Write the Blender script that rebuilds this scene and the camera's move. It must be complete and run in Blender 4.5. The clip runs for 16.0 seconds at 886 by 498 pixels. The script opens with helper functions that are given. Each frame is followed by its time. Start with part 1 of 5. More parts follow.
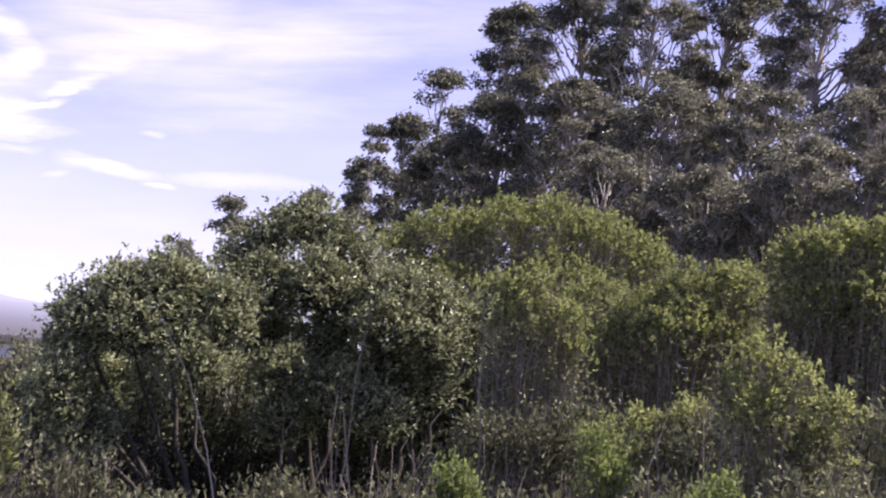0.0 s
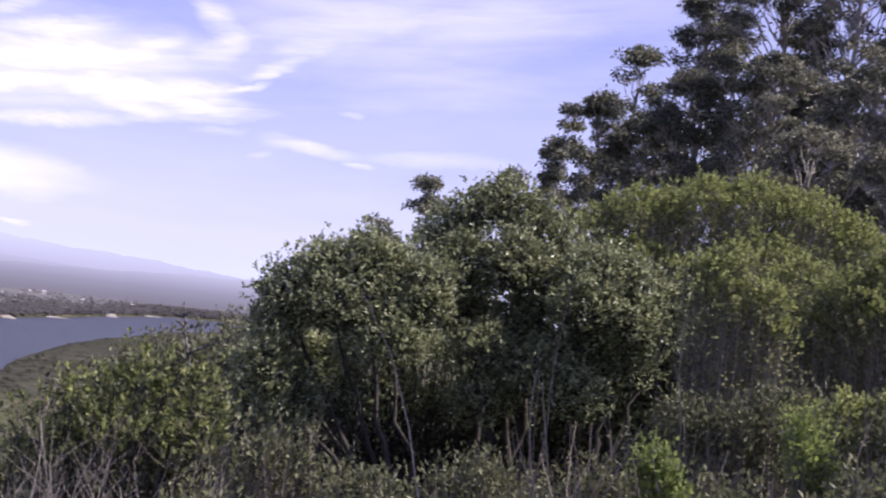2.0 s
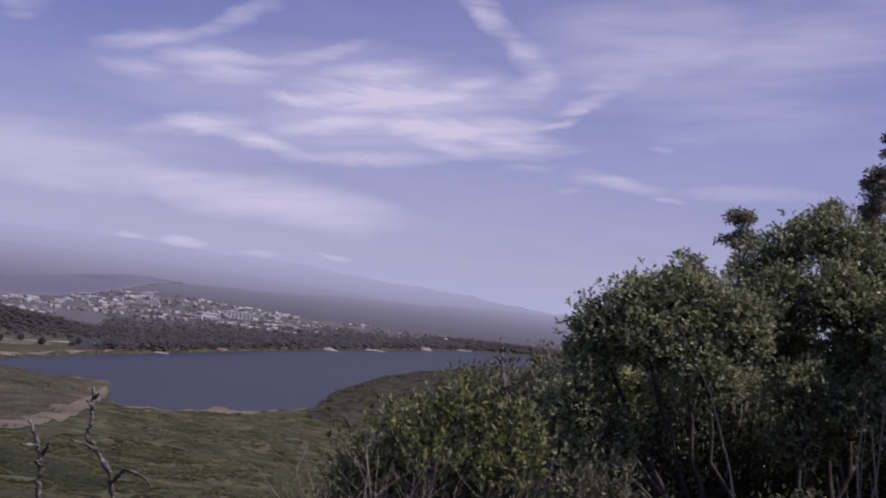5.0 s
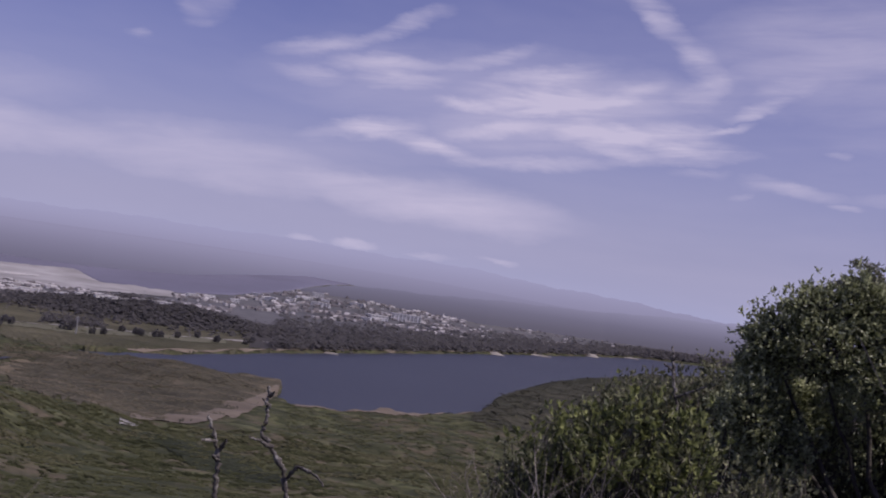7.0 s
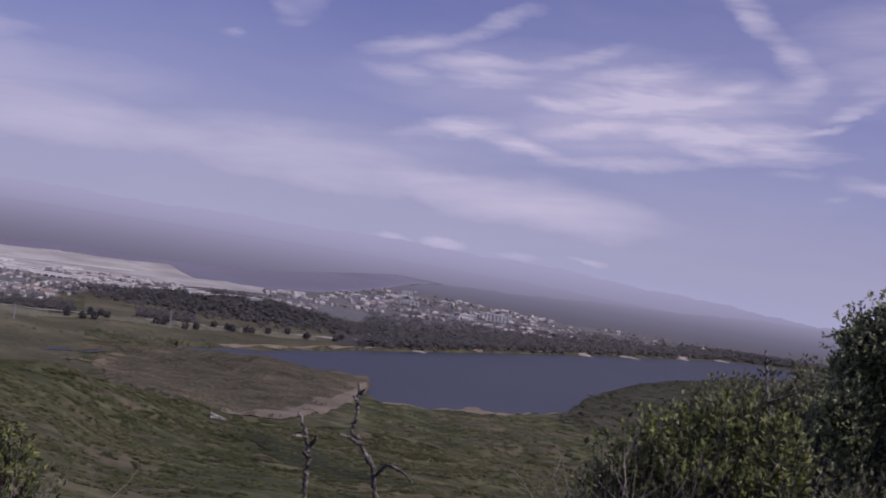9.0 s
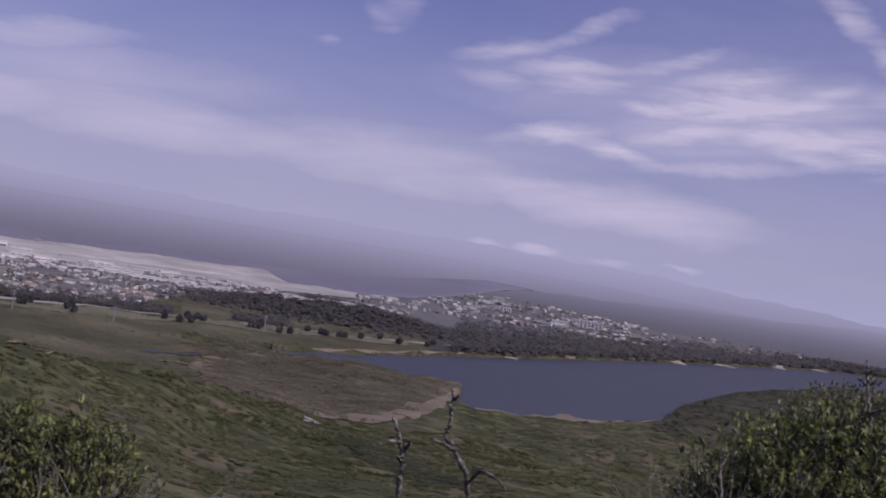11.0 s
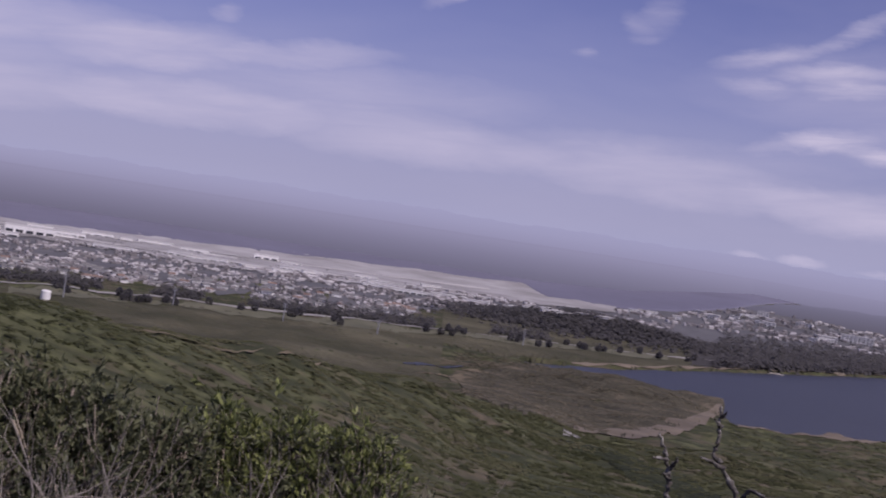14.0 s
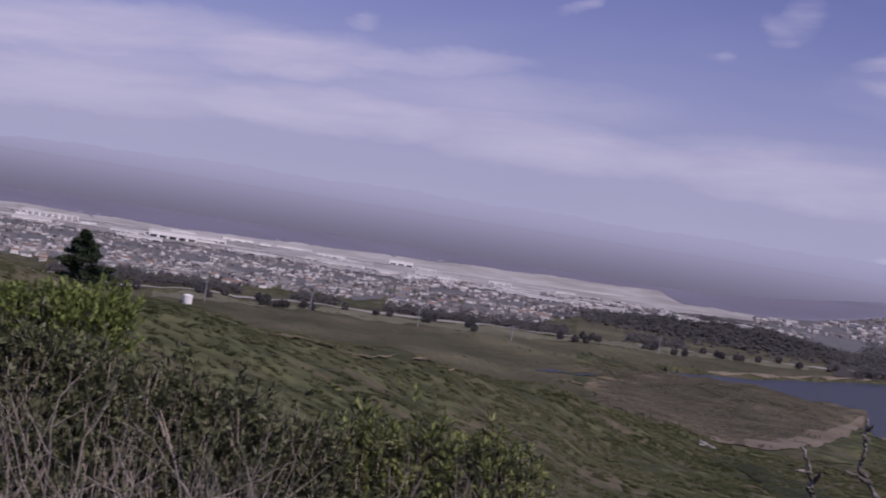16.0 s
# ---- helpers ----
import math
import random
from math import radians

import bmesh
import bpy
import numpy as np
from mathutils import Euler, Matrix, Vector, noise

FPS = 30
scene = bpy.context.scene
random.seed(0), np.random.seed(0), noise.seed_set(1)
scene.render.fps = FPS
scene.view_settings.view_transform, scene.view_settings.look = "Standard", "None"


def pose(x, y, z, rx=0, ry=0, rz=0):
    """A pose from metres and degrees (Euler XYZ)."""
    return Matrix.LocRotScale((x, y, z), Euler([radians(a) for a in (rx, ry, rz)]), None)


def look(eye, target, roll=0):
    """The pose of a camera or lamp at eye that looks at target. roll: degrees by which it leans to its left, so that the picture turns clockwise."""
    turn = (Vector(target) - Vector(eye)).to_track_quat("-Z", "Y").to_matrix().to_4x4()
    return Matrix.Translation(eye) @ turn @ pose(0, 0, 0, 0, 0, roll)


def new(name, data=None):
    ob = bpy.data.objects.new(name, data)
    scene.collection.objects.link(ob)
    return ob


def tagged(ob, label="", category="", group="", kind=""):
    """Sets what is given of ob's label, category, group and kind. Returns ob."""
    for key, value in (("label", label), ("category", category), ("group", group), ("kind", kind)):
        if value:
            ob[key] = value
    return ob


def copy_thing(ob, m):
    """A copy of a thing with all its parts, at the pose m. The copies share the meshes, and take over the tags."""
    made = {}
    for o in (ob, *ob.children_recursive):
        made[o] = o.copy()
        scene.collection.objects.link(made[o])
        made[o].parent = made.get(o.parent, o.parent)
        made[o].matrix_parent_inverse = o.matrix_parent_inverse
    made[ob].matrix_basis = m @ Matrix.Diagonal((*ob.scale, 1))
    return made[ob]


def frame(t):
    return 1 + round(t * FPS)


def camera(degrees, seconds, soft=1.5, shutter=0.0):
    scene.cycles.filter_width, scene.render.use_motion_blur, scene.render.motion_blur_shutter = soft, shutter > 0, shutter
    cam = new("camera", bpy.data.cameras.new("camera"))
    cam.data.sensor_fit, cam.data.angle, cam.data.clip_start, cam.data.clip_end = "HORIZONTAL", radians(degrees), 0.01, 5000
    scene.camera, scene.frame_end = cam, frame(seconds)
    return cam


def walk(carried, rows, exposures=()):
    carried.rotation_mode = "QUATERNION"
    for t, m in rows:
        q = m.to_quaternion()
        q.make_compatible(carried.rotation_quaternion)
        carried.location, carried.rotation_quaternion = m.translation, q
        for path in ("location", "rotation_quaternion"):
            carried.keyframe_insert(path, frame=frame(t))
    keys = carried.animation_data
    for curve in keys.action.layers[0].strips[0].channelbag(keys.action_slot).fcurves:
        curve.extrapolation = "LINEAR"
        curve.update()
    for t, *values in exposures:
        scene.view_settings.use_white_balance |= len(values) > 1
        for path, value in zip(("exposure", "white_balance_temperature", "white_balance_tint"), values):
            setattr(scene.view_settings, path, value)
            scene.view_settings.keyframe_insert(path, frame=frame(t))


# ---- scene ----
cam = camera(37.0, 16.0, soft=1.85, shutter=0.5)
EYE = 1.65
# seconds, yaw, pitch, roll: turned by hand on the spot
PATH = [(0, 0.00, 4.12, -6.34), (0.5, 1.77, 3.35, -6.40), (1, 4.37, 2.70, -6.55), (1.5, 6.39, 2.54, -6.79),
        (2, 8.47, 2.24, -6.93), (2.5, 11.08, 1.76, -7.22), (3, 13.82, 1.54, -7.21), (3.5, 15.29, 1.67, -7.12),
        (4, 17.89, 1.81, -7.08), (4.5, 20.46, 1.87, -7.51), (4.7, 21.01, 2.00, -7.28), (6.8, 28.75, 1.43, -8.97),
        (7, 29.17, 1.35, -8.23), (7.5, 30.24, 1.34, -8.41), (8, 31.05, 1.33, -8.12), (8.5, 32.04, 1.12, -8.31),
        (9, 33.05, 0.75, -8.91), (9.2, 33.56, 0.59, -9.07), (11.3, 37.91, 0.23, -8.79), (11.5, 38.53, 0.08, -8.47),
        (12, 40.05, -0.09, -8.43), (12.5, 41.98, -0.22, -8.48), (13, 44.06, -0.35, -8.54), (13.5, 46.11, -0.55, -8.61),
        (14, 48.37, -0.81, -8.82), (14.5, 49.61, -0.84, -8.95), (15, 51.35, -0.95, -9.16), (15.5, 52.44, -1.08, -9.17),
        (16, 54.24, -1.43, -8.92)]
ARM = 0.15
walk(cam, [(t, pose(-ARM * math.sin(radians(y)), ARM * math.cos(radians(y)), EYE, 90 + p, r, y)) for t, y, p, r in PATH],
     exposures=[(0.0, 1.35, 6650, 23), (2.0, 1.05, 6350, 22), (3.0, 0.74, 6300, 22), (3.5, 0.6, 6300, 22), (4.5, 0.18, 6250, 24), (7.0, -0.15, 6300, 26), (16.0, -0.15, 6300, 26)])

# ---- light: clear day with thin cirrus, sun high on the right hand of the first view ----
SUN_AZ, SUN_EL = -80.0, 50.0


def polar(az, r, z=0.0):
    """Place at a bearing (degrees, left of north positive), a distance and a height."""
    return Vector((-math.sin(radians(az)) * r, math.cos(radians(az)) * r, z))


def rise(el, r):
    """Height seen at the elevation el from the eye at the distance r."""
    return EYE + r * math.tan(radians(el))


sun_data = bpy.data.lights.new("sun", "SUN")
sun_data.energy, sun_data.angle, sun_data.color = 3.6, radians(0.53), (1.0, 0.95, 0.86)
sun = new("sun", sun_data)
sun_way = polar(SUN_AZ, math.cos(radians(SUN_EL)), math.sin(radians(SUN_EL)))
sun.matrix_world = look(sun_way * 50, (0, 0, 0))

# cirrus streaks: bearing and elevation of both ends, half width (degrees), strength
FEATHERS = [
    (37.9, 8.7, 33.8, 9.7, 0.33, 0.70), (33.8, 9.7, 30.6, 11.5, 0.33, 0.70), (37.7, 7.8, 34.8, 7.8, 0.31, 0.55),
    (35.6, 8.5, 30.8, 9.2, 0.33, 0.75), (34.3, 8.0, 30.4, 8.5, 0.28, 0.60), (30.8, 9.1, 26.3, 10.4, 0.24, 0.45),
    (29.4, 8.4, 23.3, 9.9, 0.38, 0.55), (30.6, 7.8, 27.8, 7.5, 0.21, 0.55), (28.3, 7.8, 23.1, 8.7, 0.47, 0.75),
    (27.8, 7.4, 25.2, 8.0, 0.21, 0.55), (23.6, 8.4, 20.9, 9.7, 0.33, 0.35), (36.4, 5.3, 34.7, 5.6, 0.19, 0.30),
]
# the brighter hooked streaks below them
HOOKS = [
    (34.9, 5.7, 31.1, 6.3, 0.40, 0.85), (32.0, 5.7, 28.5, 5.4, 0.31, 0.85), (29.2, 5.1, 22.7, 5.8, 0.31, 0.85),
    (23.0, 6.0, 16.3, 7.0, 0.24, 0.80), (30.3, 6.1, 25.1, 7.4, 0.24, 0.55), (25.3, 7.1, 21.7, 7.2, 0.40, 0.85),
    (24.0, 6.6, 21.1, 6.4, 0.21, 0.75), (22.4, 7.1, 18.5, 7.6, 0.52, 0.75), (21.4, 6.7, 17.2, 7.1, 0.26, 0.75),
    (18.7, 7.8, 17.2, 8.3, 0.19, 0.60), (18.3, 8.5, 15.3, 9.5, 0.21, 0.65), (20.1, 9.0, 18.1, 10.0, 0.42, 0.40),
]
# the plume above and the small scraps beside
PLUMES = [
    (22.9, 13.4, 20.4, 11.4, 0.47, 0.60), (20.5, 11.3, 18.5, 10.0, 0.45, 0.45), (16.6, 9.5, 14.8, 10.3, 0.38, 0.30),
    (17.1, 5.9, 13.1, 5.7, 0.28, 0.70), (13.6, 5.3, 12.0, 5.3, 0.14, 0.60), (17.6, 5.2, 16.4, 5.4, 0.12, 0.50),
    (13.9, 7.4, 12.9, 7.5, 0.12, 0.40), (20.1, 5.9, 17.6, 6.1, 0.14, 0.30), (34.7, 5.8, 32.5, 6.0, 0.33, 0.50),
]
# long bands
BANDS = [
    (78.9, 4.6, 61.8, 6.6, 0.80, 0.50), (78.6, 2.5, 61.8, 3.5, 0.76, 0.50), (77.7, 3.7, 59.6, 5.3, 0.71, 0.25),
    (64.8, 5.4, 58.0, 6.3, 0.76, 0.50), (59.1, 6.0, 51.6, 7.0, 0.42, 0.40), (61.2, 4.8, 45.8, 5.8, 0.90, 0.32),
    (64.6, 3.5, 55.2, 3.8, 0.76, 0.55), (56.4, 3.6, 44.2, 3.7, 0.85, 0.50), (45.5, 3.7, 33.2, 3.5, 0.85, 0.45),
    (35.6, 3.3, 24.0, 3.1, 0.76, 0.38), (46.8, 4.6, 32.2, 4.8, 0.52, 0.20),
]
# thin veils
VEILS = [
    (34.4, 3.5, 25.1, 3.1, 0.94, 0.30), (29.1, 7.1, 18.5, 9.1, 1.18, 0.30), (18.5, 9.4, 4.2, 12.1, 1.18, 0.20),
    (14.0, 12.1, -0.2, 13.8, 1.18, 0.15), (14.7, 8.2, 5.1, 9.7, 0.71, 0.12), (13.1, 5.7, 5.9, 6.2, 0.28, 0.20),
    (37.7, 7.7, 20.8, 9.0, 1.42, 0.26), (34.9, 5.4, 18.2, 7.4, 0.94, 0.22), (18.7, 11.3, 12.2, 12.6, 1.42, 0.25),
    (22.0, 11.0, -14.0, 14.0, 4.50, 0.14),
]
BANDS += VEILS
# small scraps low over the hills and high up
SCRAPS = [
    (36.0, 1.0, 34.6, 1.0, 0.12, 0.60), (34.1, 1.05, 32.3, 1.05, 0.14, 0.80), (31.0, 1.0, 28.7, 1.0, 0.10, 0.50),
    (27.9, 1.15, 26.3, 1.1, 0.12, 0.60), (41.6, 10.0, 41.3, 9.7, 0.4, 0.22), (43.5, 8.6, 42.9, 8.5, 0.2, 0.2),
    (41.3, 9.7, 40.1, 10.8, 0.5, 0.34), (43.7, 8.5, 42.8, 8.6, 0.16, 0.3), (50.4, 9.5, 49.0, 10.0, 0.24, 0.50),
    (59.2, 7.5, 58.5, 7.7, 0.31, 0.35),
]
world = bpy.data.worlds.new("sky")
scene.world = world
world.use_nodes = True
wt = world.node_tree
wt.nodes.clear()


def wmath(op, a, b=None, c=None, clamp=False):
    n = wt.nodes.new("ShaderNodeMath")
    n.operation, n.use_clamp = op, clamp
    for i, v in enumerate((a, b, c)):
        if v is None:
            continue
        if isinstance(v, (int, float)):
            n.inputs[i].default_value = v
        else:
            wt.links.new(v, n.inputs[i])
    return n.outputs[0]


def wnoise(vec, scale, detail, rough, distortion=0.0):
    n = wt.nodes.new("ShaderNodeTexNoise")
    n.inputs["Scale"].default_value, n.inputs["Detail"].default_value = scale, detail
    n.inputs["Roughness"].default_value, n.inputs["Distortion"].default_value = rough, distortion
    wt.links.new(vec, n.inputs["Vector"])
    return n.outputs["Fac"]


def wcombine(a, b, c):
    n = wt.nodes.new("ShaderNodeCombineXYZ")
    for i, v in enumerate((a, b, c)):
        if isinstance(v, (int, float)):
            n.inputs[i].default_value = v
        else:
            wt.links.new(v, n.inputs[i])
    return n.outputs[0]


tex = wt.nodes.new("ShaderNodeTexCoord")
sep = wt.nodes.new("ShaderNodeSeparateXYZ")
wt.links.new(tex.outputs["Generated"], sep.inputs[0])
sx, sy, sz = sep.outputs
bearing = wmath("MULTIPLY", wmath("ARCTAN2", wmath("MULTIPLY", sx, -1.0), sy), 57.2958)
elev = wmath("MULTIPLY", wmath("ARCSINE", sz), 57.2958)
flat = wcombine(wmath("MULTIPLY", bearing, 0.16), wmath("MULTIPLY", elev, 0.42), 0.0)
warp_a = wmath("MULTIPLY", wmath("SUBTRACT", wnoise(flat, 1.6, 5, 0.6), 0.5), 2.2)
flat_b = wcombine(wmath("MULTIPLY", bearing, 0.2), wmath("MULTIPLY", elev, 0.5), 7.3)
warp_e = wmath("MULTIPLY", wmath("SUBTRACT", wnoise(flat_b, 1.7, 6, 0.62), 0.5), 1.1)
place = wcombine(wmath("ADD", bearing, warp_a), wmath("ADD", elev, warp_e), 1.0)
crisp, smooth = None, None
for a0, e0, a1, e1, wide, strong in FEATHERS + HOOKS + PLUMES + SCRAPS + BANDS:
    soft_edge = (a0, e0, a1, e1, wide, strong) in BANDS
    wide *= 1.5 if soft_edge else 1.6
    ca, ce, half = (a0 + a1) / 2, (e0 + e1) / 2, math.hypot(a1 - a0, e1 - e0) / 2 + wide
    ua, ue = (a1 - a0) / (2 * half - 2 * wide + 1e-6), (e1 - e0) / (2 * half - 2 * wide + 1e-6)
    d = []
    for va, ve, size in ((ua, ue, half), (-ue, ua, wide)):
        n = wt.nodes.new("ShaderNodeVectorMath")
        n.operation = "DOT_PRODUCT"
        wt.links.new(place, n.inputs[0])
        n.inputs[1].default_value = (va / size, ve / size, -(va * ca + ve * ce) / size)
        d.append(n.outputs["Value"])
    q = wmath("MULTIPLY_ADD", d[0], d[0], wmath("MULTIPLY", d[1], d[1]))
    m = wmath("MULTIPLY", wmath("POWER", wmath("SUBTRACT", 1.0, q, clamp=True), 1.0 if soft_edge else 1.4), strong * (1.0 if soft_edge else 0.86))
    if soft_edge:
        smooth = m if smooth is None else wmath("ADD", smooth, m)
    else:
        crisp = m if crisp is None else wmath("ADD", crisp, m)
# fine fibres drawn out along the wind
fibre = wnoise(wcombine(wmath("MULTIPLY", bearing, 0.13), wmath("MULTIPLY_ADD", bearing, 0.11, elev), 2.0), 1.5, 6, 0.58, 0.5)
grainy = wmath("MULTIPLY", wmath("SUBTRACT", fibre, 0.18, clamp=True), 2.1)
veil_n = wnoise(wcombine(wmath("MULTIPLY", bearing, 0.03), wmath("MULTIPLY", elev, 0.11), 4.0), 1.0, 5, 0.6, 0.4)
veil = wmath("MULTIPLY_ADD", wmath("SUBTRACT", veil_n, 0.42, clamp=True), 0.55, 0.03)
streaky = wmath("MULTIPLY", smooth, wmath("MULTIPLY_ADD", fibre, 1.3, 0.3))
cover = wmath("MULTIPLY_ADD", crisp, grainy, wmath("ADD", veil, streaky), clamp=True)
cover = wmath("MINIMUM", cover, 0.92)
sky = wt.nodes.new("ShaderNodeTexSky")
sky.sky_type, sky.sun_disc = "NISHITA", False
sky.sun_elevation, sky.sun_rotation = radians(SUN_EL), radians(-SUN_AZ)
sky.altitude, sky.air_density, sky.dust_density, sky.ozone_density = 300, 1.0, 0.6, 2.5


def wmix(fac, a, b, how="MIX"):
    n = wt.nodes.new("ShaderNodeMix")
    n.data_type, n.blend_type = "RGBA", how
    for key, v in (("Factor", fac), ("A", a), ("B", b)):
        if isinstance(v, (int, float, tuple)):
            n.inputs[key].default_value = v
        else:
            wt.links.new(v, n.inputs[key])
    return n


# damp winter air: deeper blue overhead, a pale lavender haze low down
blue = wmix(1.0, sky.outputs[0], (0.83, 0.70, 1.08, 1), "MULTIPLY").outputs["Result"]
low = wmath("POWER", wmath("SUBTRACT", 1.0, wmath("DIVIDE", wmath("ABSOLUTE", elev), 16.0), clamp=True), 2.2)
hazy = wmix(wmath("MULTIPLY", low, 0.95), blue, (5.5, 6.0, 8.3, 1)).outputs["Result"]
mix = wmix(cover, hazy, (8.6, 8.4, 10.0, 1))
back = wt.nodes.new("ShaderNodeBackground")
back.inputs["Strength"].default_value = 0.07
wt.links.new(mix.outputs["Result"], back.inputs["Color"])
wout = wt.nodes.new("ShaderNodeOutputWorld")
wt.links.new(back.outputs[0], wout.inputs["Surface"])


# ---- materials ----
def material(name, dark, light, scale=4.0, rough=0.7, bump=0.0, bump_scale=30.0, island=False, through_light=0.0, big=0.25, mid=None, spec=0.4, metal=0.0, per_object=False):
    """Two-scale mottled surface; island: shade by loose piece; through_light: share of light that passes a leaf."""
    m = bpy.data.materials.new(name)
    m.use_nodes = True
    t = m.node_tree
    t.nodes.clear()
    L = t.links.new
    co = t.nodes.new("ShaderNodeNewGeometry")
    n1 = t.nodes.new("ShaderNodeTexNoise")
    n1.inputs["Scale"].default_value, n1.inputs["Detail"].default_value, n1.inputs["Roughness"].default_value = scale, 5, 0.6
    n2 = t.nodes.new("ShaderNodeTexNoise")
    n2.inputs["Scale"].default_value, n2.inputs["Detail"].default_value = scale * 0.13, 3
    for n in (n1, n2):
        L(co.outputs["Position"], n.inputs["Vector"])
    fac = n1.outputs["Fac"]
    if island:
        a = t.nodes.new("ShaderNodeMath")
        a.operation = "MULTIPLY_ADD"
        a.inputs[1].default_value, a.inputs[2].default_value = 0.62, -0.03
        L(co.outputs["Random Per Island"], a.inputs[0])
        b = t.nodes.new("ShaderNodeMath")
        b.operation = "MULTIPLY_ADD"
        b.inputs[1].default_value = 0.4
        L(n1.outputs["Fac"], b.inputs[0])
        L(a.outputs[0], b.inputs[2])
        fac = b.outputs[0]
    c = t.nodes.new("ShaderNodeMath")
    c.operation = "MULTIPLY_ADD"
    c.inputs[1].default_value = big * 2
    L(n2.outputs["Fac"], c.inputs[0])
    s = t.nodes.new("ShaderNodeMath")
    s.operation = "SUBTRACT"
    s.inputs[1].default_value = big
    L(fac, s.inputs[0])
    L(s.outputs[0], c.inputs[2])
    fac = c.outputs[0]
    if per_object:
        info = t.nodes.new("ShaderNodeObjectInfo")
        o = t.nodes.new("ShaderNodeMath")
        o.operation = "MULTIPLY_ADD"
        o.inputs[1].default_value = 0.4
        L(info.outputs["Random"], o.inputs[0])
        o2 = t.nodes.new("ShaderNodeMath")
        o2.operation = "SUBTRACT"
        o2.inputs[1].default_value = 0.2
        L(fac, o2.inputs[0])
        L(o2.outputs[0], o.inputs[2])
        fac = o.outputs[0]
    ramp = t.nodes.new("ShaderNodeValToRGB")
    ramp.color_ramp.elements[0].position, ramp.color_ramp.elements[0].color = 0.25, (*dark, 1)
    ramp.color_ramp.elements[1].position, ramp.color_ramp.elements[1].color = 0.75, (*light, 1)
    if mid:
        e = ramp.color_ramp.elements.new(0.5)
        e.color = (*mid, 1)
    L(fac, ramp.inputs["Fac"])
    p = t.nodes.new("ShaderNodeBsdfPrincipled")
    p.inputs["Roughness"].default_value, p.inputs["Metallic"].default_value = rough, metal
    p.inputs["Specular IOR Level"].default_value = spec
    L(ramp.outputs["Color"], p.inputs["Base Color"])
    if bump:
        nb = t.nodes.new("ShaderNodeTexNoise")
        nb.inputs["Scale"].default_value, nb.inputs["Detail"].default_value = bump_scale, 4
        L(co.outputs["Position"], nb.inputs["Vector"])
        bp = t.nodes.new("ShaderNodeBump")
        bp.inputs["Strength"].default_value, bp.inputs["Distance"].default_value = bump, 1.0 / bump_scale
        L(nb.outputs["Fac"], bp.inputs["Height"])
        L(bp.outputs[0], p.inputs["Normal"])
    out = t.nodes.new("ShaderNodeOutputMaterial")
    surface = p.outputs[0]
    if through_light:
        tr = t.nodes.new("ShaderNodeBsdfTranslucent")
        L(ramp.outputs["Color"], tr.inputs["Color"])
        mx = t.nodes.new("ShaderNodeMixShader")
        mx.inputs[0].default_value = through_light
        L(p.outputs[0], mx.inputs[1])
        L(tr.outputs[0], mx.inputs[2])
        surface = mx.outputs[0]
    L(surface, out.inputs["Surface"])
    return m


LEAF_BRUSH = material("coyote_brush_leaf", (0.12, 0.125, 0.07), (0.37, 0.375, 0.18), 1.2, 0.6, island=True, through_light=0.42, mid=(0.2, 0.212, 0.1), spec=0.25)
LEAF_TIP = material("young_tip_leaf", (0.175, 0.2, 0.07), (0.43, 0.465, 0.18), 1.2, 0.55, island=True, through_light=0.5, spec=0.3)
LEAF_SHOOT = material("young_shoot_leaf", (0.12, 0.155, 0.05), (0.30, 0.36, 0.11), 1.2, 0.6, island=True, through_light=0.5, spec=0.25)
LEAF_FRESH = material("fresh_green_leaf", (0.075, 0.09, 0.035), (0.34, 0.37, 0.13), 1.2, 0.5, island=True, through_light=0.45, mid=(0.16, 0.185, 0.065), spec=0.35)
LEAF_GREY = material("grey_green_leaf", (0.12, 0.132, 0.064), (0.56, 0.59, 0.35), 1.5, 0.4, island=True, through_light=0.47, mid=(0.25, 0.275, 0.138), spec=0.65)
LEAF_DARK = material("dark_broad_leaf", (0.075, 0.083, 0.046), (0.235, 0.24, 0.125), 1.5, 0.5, island=True, through_light=0.3, spec=0.28)
LEAF_GLOSSY = material("dark_glossy_leaf", (0.045, 0.054, 0.03), (0.16, 0.168, 0.088), 1.5, 0.45, island=True, through_light=0.3, spec=0.3)
LEAF_EUC = material("eucalyptus_leaf", (0.078, 0.083, 0.058), (0.33, 0.32, 0.23), 0.25, 0.42, island=True, through_light=0.45, mid=(0.16, 0.163, 0.112), spec=0.5)
LEAF_CONIFER = material("conifer_needles", (0.02, 0.035, 0.02), (0.06, 0.085, 0.04), 0.5, 0.6, island=True, through_light=0.1)
BARK_EUC = material("pale_eucalyptus_bark", (0.24, 0.21, 0.18), (0.52, 0.48, 0.43), 1.5, 0.8, 0.4, 20)
BARK_DARK = material("dark_gnarled_bark", (0.03, 0.026, 0.022), (0.09, 0.078, 0.064), 8, 0.9, 0.6, 50)
STEM = material("grey_brown_stems", (0.14, 0.12, 0.095), (0.42, 0.36, 0.29), 6, 0.85, island=True)
DEAD = material("bleached_dead_wood", (0.13, 0.11, 0.095), (0.36, 0.32, 0.28), 14, 0.9, 0.5, 80)
LICHEN = material("lichen_crusted_dead_wood", (0.05, 0.042, 0.037), (0.38, 0.36, 0.33), 22, 0.9, 0.6, 90, mid=(0.09, 0.08, 0.072))
DRY = material("dry_stalks", (0.14, 0.11, 0.085), (0.40, 0.34, 0.27), 5, 0.85, island=True)
